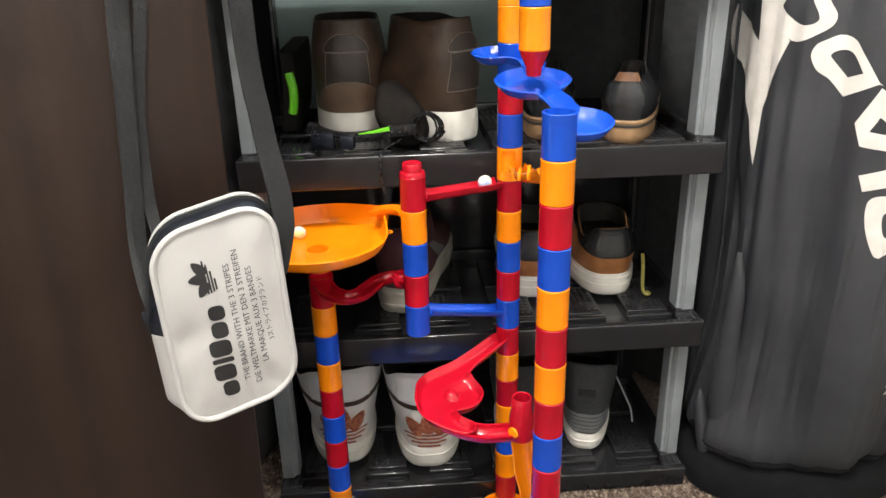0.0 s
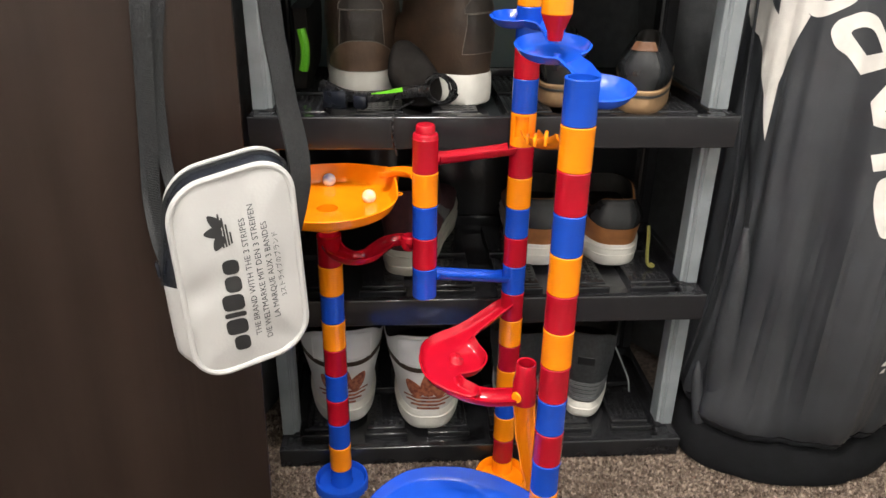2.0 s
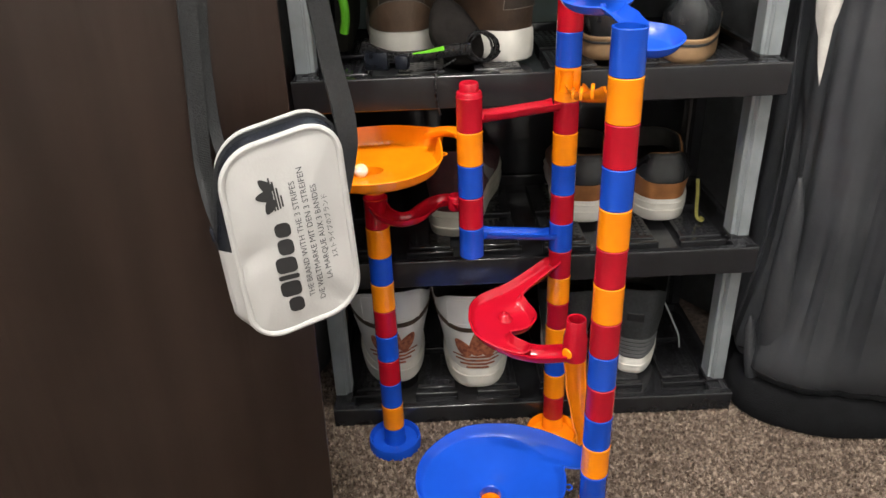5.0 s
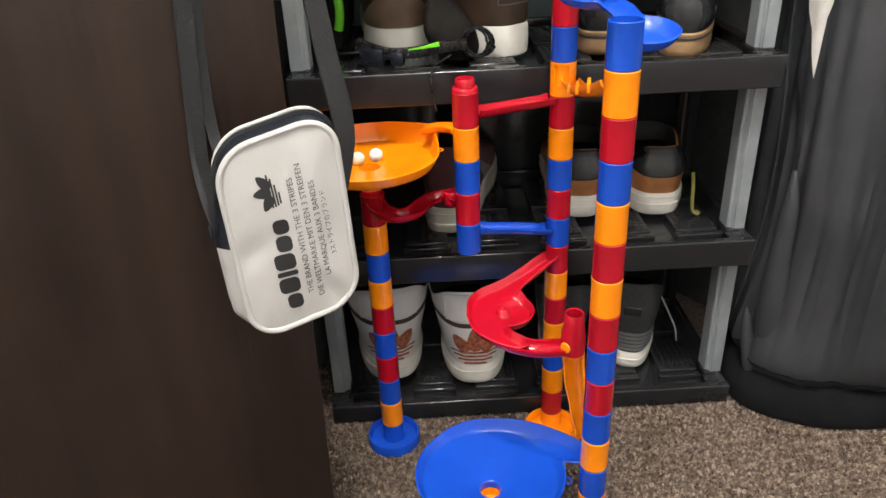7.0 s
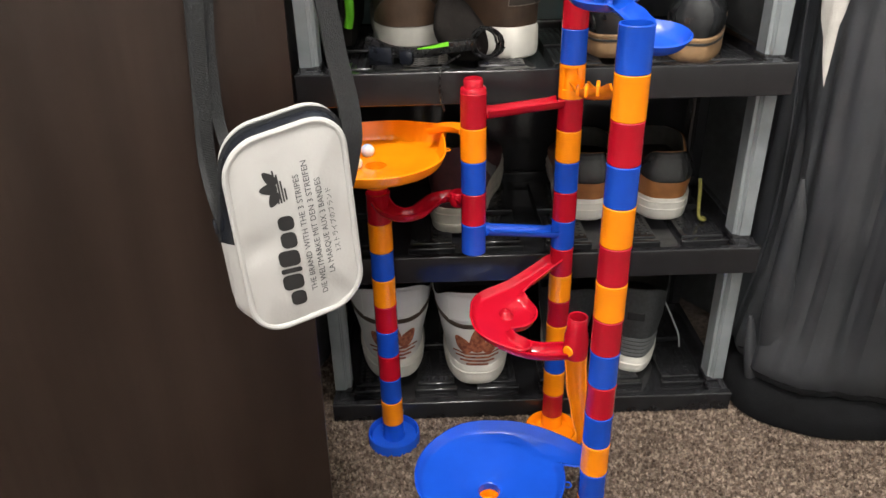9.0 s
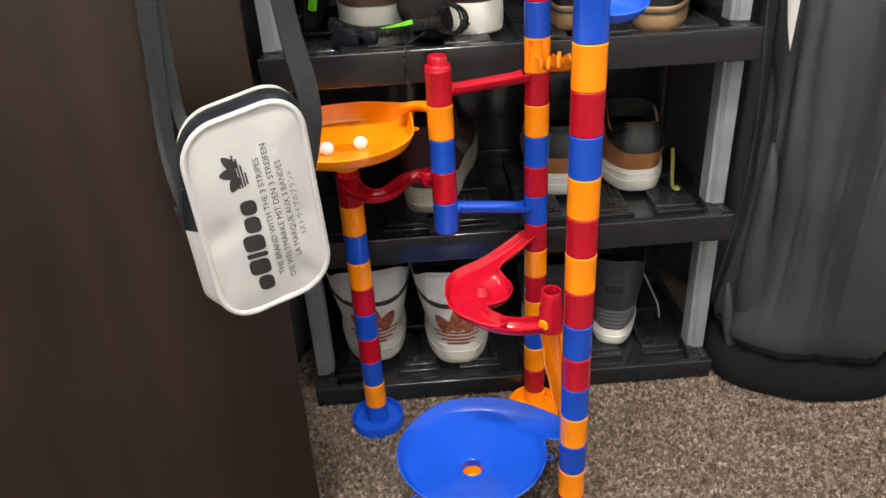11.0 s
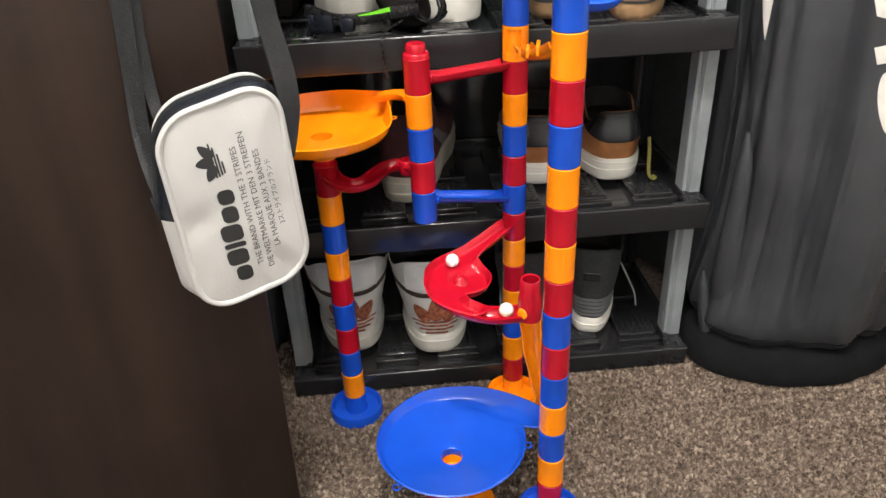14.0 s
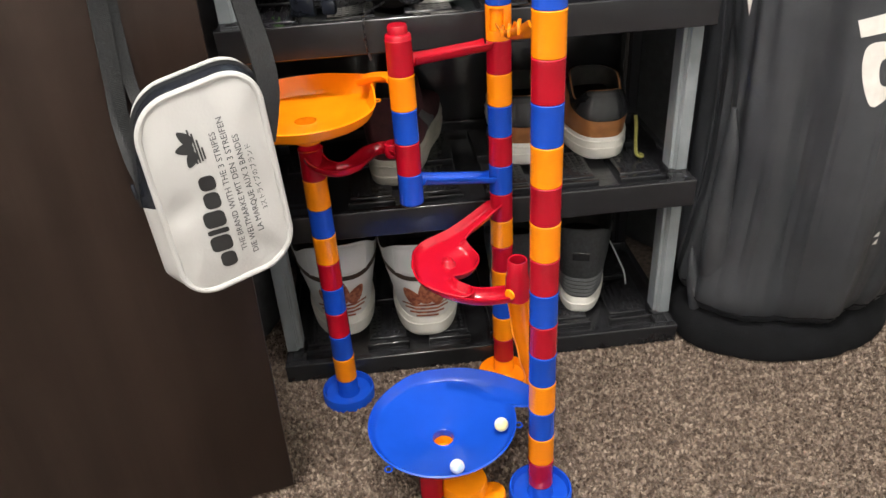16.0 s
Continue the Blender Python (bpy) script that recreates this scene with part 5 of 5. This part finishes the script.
yellow_marble = marble(marble_material("white_yellow_glass", (0.84, 0.76, 0.36), 0.42, 0.60), "small white glass marble with yellow swirls, rolling down the run")
blue_marble = marble(marble_material("white_blue_glass", (0.34, 0.48, 0.80), 0.48, 0.66), "small white glass marble with pale blue swirls, rolling down the run")
YELLOW_WAY = [
    (0, -0.2950, 0.1920, 0.4118),
    (0.1, -0.2983, 0.1797, 0.4116),
    (0.2, -0.2973, 0.1681, 0.4113),
    (0.3, -0.2928, 0.1586, 0.4110),
    (0.4, -0.2860, 0.1520, 0.4108),
    (0.5, -0.2540, 0.1400, 0.4109),
    (0.6, -0.2270, 0.1520, 0.4118),
    (0.7, -0.2100, 0.1630, 0.4132),
    (0.8, -0.2060, 0.1770, 0.4138),
    (0.9, -0.2140, 0.1870, 0.4133),
    (1, -0.2310, 0.1940, 0.4121),
    (1.1, -0.2540, 0.1920, 0.4109),
    (1.2, -0.2810, 0.1860, 0.4108),
    (1.3, -0.2890, 0.1630, 0.4107),
    (1.4, -0.2902, 0.1530, 0.4110),
    (1.5, -0.2869, 0.1420, 0.4113),
    (1.6, -0.2790, 0.1320, 0.4116),
    (1.7, -0.2560, 0.1350, 0.4112),
    (1.8, -0.2360, 0.1490, 0.4113),
    (1.9, -0.2250, 0.1730, 0.4118),
    (2, -0.2220, 0.1890, 0.4126),
    (2.1, -0.2300, 0.2030, 0.4128),
    (2.2, -0.2470, 0.2080, 0.4123),
    (2.3, -0.2650, 0.1980, 0.4112),
    (2.4, -0.2810, 0.1820, 0.4106),
    (2.5, -0.2850, 0.1620, 0.4104),
    (2.6, -0.2830, 0.1380, 0.4114),
    (2.7, -0.2810, 0.1430, 0.4110),
    (2.8, -0.2661, 0.1541, 0.4102),
    (2.9, -0.2440, 0.1540, 0.4106),
    (3, -0.2280, 0.1560, 0.4117),
    (3.1, -0.2250, 0.1760, 0.4119),
    (3.2, -0.2200, 0.2010, 0.4135),
    (3.3, -0.2380, 0.2120, 0.4131),
    (3.4, -0.2650, 0.2060, 0.4118),
    (3.5, -0.2850, 0.1820, 0.4108),
    (3.6, -0.2830, 0.1580, 0.4104),
    (3.7, -0.2710, 0.1430, 0.4106),
    (3.8, -0.2470, 0.1300, 0.4118),
    (3.9, -0.2330, 0.1340, 0.4122),
    (4, -0.2290, 0.1510, 0.4117),
    (4.1, -0.2310, 0.1610, 0.4114),
    (4.2, -0.2440, 0.1700, 0.4104),
    (4.3, -0.2487, 0.1795, 0.4104),
    (4.4, -0.2574, 0.1853, 0.4104),
    (4.5, -0.2678, 0.1862, 0.4104),
    (4.6, -0.2772, 0.1819, 0.4104),
    (4.7, -0.2832, 0.1736, 0.4104),
    (4.8, -0.2844, 0.1634, 0.4104),
    (4.9, -0.2804, 0.1541, 0.4103),
    (5, -0.2725, 0.1479, 0.4103),
    (5.1, -0.2626, 0.1464, 0.4103),
    (5.2, -0.2533, 0.1500, 0.4103),
    (5.3, -0.2470, 0.1576, 0.4103),
    (5.4, -0.2453, 0.1673, 0.4103),
    (5.5, -0.2485, 0.1765, 0.4103),
    (5.6, -0.2558, 0.1828, 0.4103),
    (5.7, -0.2652, 0.1848, 0.4103),
    (5.8, -0.2742, 0.1820, 0.4103),
    (5.9, -0.2807, 0.1750, 0.4102),
    (6, -0.2829, 0.1659, 0.4102),
    (6.1, -0.2804, 0.1570, 0.4102),
    (6.2, -0.2738, 0.1504, 0.4102),
    (6.3, -0.2650, 0.1480, 0.4102),
    (6.4, -0.2470, 0.1440, 0.4109),
    (6.5, -0.2330, 0.1590, 0.4113),
    (6.6, -0.2290, 0.1730, 0.4115),
    (6.7, -0.2300, 0.1780, 0.4116),
    (6.8, -0.2400, 0.1810, 0.4110),
    (6.9, -0.2590, 0.1810, 0.4102),
    (7, -0.2800, 0.1740, 0.4102),
    (7.1, -0.2860, 0.1590, 0.4105),
    (7.2, -0.2780, 0.1420, 0.4109),
    (7.3, -0.2620, 0.1330, 0.4113),
    (7.4, -0.2460, 0.1410, 0.4112),
    (7.5, -0.2370, 0.1580, 0.4110),
    (7.6, -0.2370, 0.1720, 0.4110),
    (7.7, -0.2480, 0.1850, 0.4107),
    (7.8, -0.2630, 0.1890, 0.4106),
    (7.9, -0.2760, 0.1850, 0.4105),
    (8, -0.2800, 0.1690, 0.4102),
    (8.1, -0.2740, 0.1480, 0.4104),
    (8.2, -0.2600, 0.1410, 0.4107),
    (8.3, -0.2420, 0.1370, 0.4116),
    (8.4, -0.2330, 0.1460, 0.4116),
    (8.5, -0.2380, 0.1640, 0.4108),
    (8.6, -0.2480, 0.1790, 0.4104),
    (8.7, -0.2600, 0.1890, 0.4106),
    (8.8, -0.2779, 0.1853, 0.4106),
    (8.9, -0.2878, 0.1699, 0.4106),
    (9, -0.2836, 0.1520, 0.4106),
    (9.1, -0.2678, 0.1424, 0.4106),
    (9.2, -0.2498, 0.1472, 0.4106),
    (9.3, -0.2407, 0.1634, 0.4106),
    (9.4, -0.2460, 0.1813, 0.4106),
    (9.5, -0.2625, 0.1900, 0.4107),
    (9.6, -0.2804, 0.1842, 0.4107),
    (9.7, -0.2888, 0.1673, 0.4107),
    (9.8, -0.2824, 0.1495, 0.4107),
    (9.9, -0.2652, 0.1416, 0.4107),
    (10, -0.2474, 0.1484, 0.4107),
    (10.1, -0.2399, 0.1660, 0.4107),
    (10.2, -0.2473, 0.1837, 0.4107),
    (10.3, -0.2652, 0.1908, 0.4107),
    (10.4, -0.2828, 0.1828, 0.4107),
    (10.5, -0.2894, 0.1646, 0.4107),
    (10.6, -0.2809, 0.1471, 0.4107),
    (10.7, -0.2624, 0.1410, 0.4107),
    (10.8, -0.2450, 0.1500, 0.4107),
    (10.9, -0.2420, 0.1590, 0.4106),
    (11, -0.2440, 0.1630, 0.4104),
    (11.1, -0.2490, 0.1760, 0.4102),
    (11.2, -0.2600, 0.1840, 0.4102),
    (11.3, -0.2782, 0.1762, 0.4102),
    (11.4, -0.2780, 0.1580, 0.4102),
    (11.5, -0.2640, 0.1460, 0.4103),
    (11.6, -0.2480, 0.1430, 0.4110),
    (11.7, -0.2422, 0.1483, 0.4110),
    (11.8, -0.2380, 0.1550, 0.4110),
    (11.9, -0.2597, 0.1824, 0.4102),
    (12, -0.2763, 0.1681, 0.4102),
    (12.1, -0.2763, 0.1563, 0.4102),
    (12.2, -0.2650, 0.1410, 0.4107),
    (12.3, -0.2685, 0.1520, 0.4105),
    (12.4, -0.2645, 0.1640, 0.3920),
    (12.5, -0.2530, 0.1530, 0.3570),
    (12.6, -0.2230, 0.1600, 0.3530),
    (12.7, -0.2140, 0.1880, 0.3540),
    (12.8, -0.2030, 0.2040, 0.3560),
    (12.9, -0.1540, 0.1700, 0.3520),
    (13, -0.1540, 0.1700, 0.3270),
    (13.1, -0.1303, 0.1863, 0.3273),
    (13.2, -0.0977, 0.2060, 0.3188),
    (13.3, -0.0550, 0.2320, 0.3080),
    (13.4, -0.0550, 0.2320, 0.2760),
    (13.5, -0.0720, 0.2210, 0.2690),
    (13.6, -0.0910, 0.1890, 0.2640),
    (13.7, -0.1180, 0.1550, 0.2590),
    (13.8, -0.1320, 0.1070, 0.2540),
    (13.9, -0.0990, 0.0730, 0.2490),
    (14, -0.0530, 0.0740, 0.2460),
    (14.1, -0.0340, 0.0930, 0.2460),
    (14.2, -0.0300, 0.0680, 0.2430),
    (14.3, -0.0270, 0.0680, 0.2360),
    (14.4, -0.0230, 0.0690, 0.2190),
    (14.5, -0.0190, 0.0710, 0.1900),
    (14.6, -0.0150, 0.0740, 0.1630),
    (14.7, -0.0090, 0.0780, 0.1340),
    (14.8, -0.0060, 0.0800, 0.1190),
    (14.9, -0.0080, 0.0840, 0.1030),
    (15, -0.0200, 0.0730, 0.1050),
    (15.1, -0.0380, 0.0940, 0.1010),
    (15.2, -0.0740, 0.1120, 0.0980),
    (15.3, -0.1170, 0.1120, 0.0960),
    (15.4, -0.1670, 0.0870, 0.0940),
    (15.5, -0.1870, 0.0450, 0.0930),
    (15.6, -0.1790, -0.0010, 0.0920),
    (15.7, -0.1410, -0.0330, 0.0920),
    (15.8, -0.0940, -0.0360, 0.0920),
    (15.9, -0.0580, -0.0070, 0.0920),
    (16, -0.0450, 0.0320, 0.0920),
]
BLUE_WAY = [
    (0, -0.0806, 0.2163, 0.4711),
    (0.1, -0.1021, 0.2033, 0.4708),
    (0.2, -0.1271, 0.1882, 0.4704),
    (0.3, -0.1540, 0.1720, 0.4690),
    (0.4, -0.1540, 0.1700, 0.4620),
    (0.5, -0.1540, 0.1700, 0.4480),
    (0.6, -0.1540, 0.1700, 0.4360),
    (0.7, -0.1540, 0.1700, 0.4300),
    (0.8, -0.1900, 0.2380, 0.4280),
    (0.9, -0.2160, 0.2380, 0.4260),
    (1, -0.2550, 0.2350, 0.4220),
    (1.1, -0.3016, 0.2254, 0.4154),
    (1.2, -0.3304, 0.1896, 0.4154),
    (1.3, -0.3263, 0.1452, 0.4144),
    (1.4, -0.2960, 0.1177, 0.4136),
    (1.5, -0.2600, 0.1160, 0.4128),
    (1.6, -0.2170, 0.1250, 0.4141),
    (1.7, -0.2010, 0.1590, 0.4143),
    (1.8, -0.2110, 0.1990, 0.4141),
    (1.9, -0.2430, 0.2260, 0.4142),
    (2, -0.2810, 0.2280, 0.4143),
    (2.1, -0.3086, 0.2108, 0.4141),
    (2.2, -0.3237, 0.1828, 0.4140),
    (2.3, -0.3230, 0.1516, 0.4139),
    (2.4, -0.3073, 0.1254, 0.4137),
    (2.5, -0.2812, 0.1108, 0.4136),
    (2.6, -0.2520, 0.1110, 0.4134),
    (2.7, -0.2320, 0.1400, 0.4119),
    (2.8, -0.2200, 0.1740, 0.4122),
    (2.9, -0.2080, 0.1890, 0.4139),
    (3, -0.2130, 0.2060, 0.4144),
    (3.1, -0.2290, 0.2200, 0.4143),
    (3.2, -0.2430, 0.2300, 0.4146),
    (3.3, -0.2710, 0.2270, 0.4140),
    (3.4, -0.3028, 0.2105, 0.4137),
    (3.5, -0.3187, 0.1801, 0.4134),
    (3.6, -0.3146, 0.1477, 0.4131),
    (3.7, -0.2938, 0.1246, 0.4128),
    (3.8, -0.2650, 0.1180, 0.4125),
    (3.9, -0.2400, 0.1200, 0.4130),
    (4, -0.2170, 0.1350, 0.4135),
    (4.1, -0.2040, 0.1530, 0.4140),
    (4.2, -0.2040, 0.1730, 0.4139),
    (4.3, -0.2157, 0.2005, 0.4138),
    (4.4, -0.2388, 0.2186, 0.4137),
    (4.5, -0.2671, 0.2234, 0.4135),
    (4.6, -0.2937, 0.2141, 0.4134),
    (4.7, -0.3122, 0.1936, 0.4133),
    (4.8, -0.3184, 0.1673, 0.4132),
    (4.9, -0.3114, 0.1418, 0.4130),
    (5, -0.2934, 0.1233, 0.4129),
    (5.1, -0.2692, 0.1158, 0.4128),
    (5.2, -0.2450, 0.1208, 0.4127),
    (5.3, -0.2266, 0.1364, 0.4125),
    (5.4, -0.2182, 0.1584, 0.4124),
    (5.5, -0.2213, 0.1811, 0.4123),
    (5.6, -0.2346, 0.1991, 0.4122),
    (5.7, -0.2545, 0.2083, 0.4121),
    (5.8, -0.2757, 0.2068, 0.4120),
    (5.9, -0.2930, 0.1956, 0.4119),
    (6, -0.3026, 0.1779, 0.4118),
    (6.1, -0.3025, 0.1584, 0.4117),
    (6.2, -0.2933, 0.1418, 0.4117),
    (6.3, -0.2778, 0.1320, 0.4116),
    (6.4, -0.2600, 0.1310, 0.4115),
    (6.5, -0.2410, 0.1410, 0.4114),
    (6.6, -0.2260, 0.1530, 0.4119),
    (6.7, -0.2190, 0.1650, 0.4123),
    (6.8, -0.2220, 0.1740, 0.4121),
    (6.9, -0.2360, 0.1830, 0.4113),
    (7, -0.2620, 0.1870, 0.4104),
    (7.1, -0.2830, 0.1790, 0.4105),
    (7.2, -0.2889, 0.1663, 0.4107),
    (7.3, -0.2863, 0.1515, 0.4108),
    (7.4, -0.2750, 0.1400, 0.4109),
    (7.5, -0.2540, 0.1400, 0.4109),
    (7.6, -0.2370, 0.1480, 0.4113),
    (7.7, -0.2310, 0.1670, 0.4113),
    (7.8, -0.2350, 0.1830, 0.4114),
    (7.9, -0.2440, 0.1890, 0.4111),
    (8, -0.2600, 0.1900, 0.4107),
    (8.1, -0.2730, 0.1770, 0.4102),
    (8.2, -0.2740, 0.1580, 0.4102),
    (8.3, -0.2700, 0.1450, 0.4105),
    (8.4, -0.2620, 0.1340, 0.4112),
    (8.5, -0.2490, 0.1370, 0.4113),
    (8.6, -0.2400, 0.1520, 0.4110),
    (8.7, -0.2320, 0.1720, 0.4113),
    (8.8, -0.2430, 0.1900, 0.4113),
    (8.9, -0.2622, 0.1973, 0.4112),
    (9, -0.2813, 0.1915, 0.4111),
    (9.1, -0.2925, 0.1757, 0.4111),
    (9.2, -0.2918, 0.1568, 0.4110),
    (9.3, -0.2801, 0.1428, 0.4109),
    (9.4, -0.2627, 0.1390, 0.4109),
    (9.5, -0.2471, 0.1463, 0.4108),
    (9.6, -0.2396, 0.1612, 0.4107),
    (9.7, -0.2426, 0.1770, 0.4107),
    (9.8, -0.2542, 0.1874, 0.4106),
    (9.9, -0.2692, 0.1884, 0.4106),
    (10, -0.2812, 0.1803, 0.4105),
    (10.1, -0.2856, 0.1670, 0.4104),
    (10.2, -0.2812, 0.1544, 0.4104),
    (10.3, -0.2704, 0.1475, 0.4103),
    (10.4, -0.2581, 0.1485, 0.4102),
    (10.5, -0.2495, 0.1565, 0.4102),
    (10.6, -0.2477, 0.1676, 0.4102),
    (10.7, -0.2527, 0.1769, 0.4102),
    (10.8, -0.2620, 0.1810, 0.4102),
    (10.9, -0.2765, 0.1670, 0.4102),
    (11, -0.2770, 0.1440, 0.4107),
    (11.1, -0.2620, 0.1400, 0.4108),
    (11.2, -0.2470, 0.1480, 0.4107),
    (11.3, -0.2425, 0.1640, 0.4105),
    (11.4, -0.2490, 0.1770, 0.4103),
    (11.5, -0.2570, 0.1810, 0.4102),
    (11.6, -0.2681, 0.1774, 0.4102),
    (11.7, -0.2812, 0.1640, 0.4102),
    (11.8, -0.2660, 0.1440, 0.4105),
    (11.9, -0.2563, 0.1428, 0.4107),
    (12, -0.2460, 0.1460, 0.4109),
    (12.1, -0.2429, 0.1530, 0.4107),
    (12.2, -0.2420, 0.1600, 0.4106),
    (12.3, -0.2559, 0.1824, 0.4102),
    (12.4, -0.2750, 0.1750, 0.4102),
    (12.5, -0.2900, 0.1750, 0.4109),
    (12.6, -0.2900, 0.1670, 0.4108),
    (12.7, -0.2790, 0.1600, 0.4102),
    (12.8, -0.2625, 0.1580, 0.4040),
    (12.9, -0.2640, 0.1610, 0.3570),
    (13, -0.2320, 0.1540, 0.3530),
    (13.1, -0.2140, 0.1770, 0.3530),
    (13.2, -0.2060, 0.2000, 0.3560),
    (13.3, -0.1850, 0.2100, 0.3570),
    (13.4, -0.1540, 0.1700, 0.3270),
    (13.5, -0.1375, 0.1820, 0.3292),
    (13.6, -0.1080, 0.1997, 0.3215),
    (13.7, -0.0778, 0.2180, 0.3136),
    (13.8, -0.0550, 0.2320, 0.2850),
    (13.9, -0.0810, 0.2060, 0.2680),
    (14, -0.1210, 0.1500, 0.2590),
    (14.1, -0.1300, 0.1000, 0.2540),
    (14.2, -0.0930, 0.0680, 0.2490),
    (14.3, -0.0450, 0.0790, 0.2460),
    (14.4, -0.0290, 0.0910, 0.2460),
    (14.5, -0.0250, 0.0680, 0.2370),
    (14.6, -0.0240, 0.0710, 0.1880),
    (14.7, -0.0150, 0.0740, 0.1620),
    (14.8, -0.0110, 0.0780, 0.1370),
    (14.9, -0.0090, 0.0800, 0.1260),
    (15, -0.0050, 0.0820, 0.1150),
    (15.1, -0.0080, 0.0840, 0.1030),
    (15.2, -0.0200, 0.0760, 0.1050),
    (15.3, -0.0470, 0.0950, 0.1010),
    (15.4, -0.0820, 0.1120, 0.0980),
    (15.5, -0.1300, 0.1100, 0.0960),
    (15.6, -0.1710, 0.0860, 0.0940),
    (15.7, -0.1860, 0.0370, 0.0930),
    (15.8, -0.1740, -0.0070, 0.0920),
    (15.9, -0.1300, -0.0350, 0.0920),
    (16, -0.0880, -0.0330, 0.0920),
]

def motions():
    for ob, way in ((yellow_marble, YELLOW_WAY), (blue_marble, BLUE_WAY)):
        walk(ob, [(t, pose(x, y, z, 47 * i, 21 * math.sin(i * 0.4), 0)) for i, (t, x, y, z) in enumerate(way)])


motions()
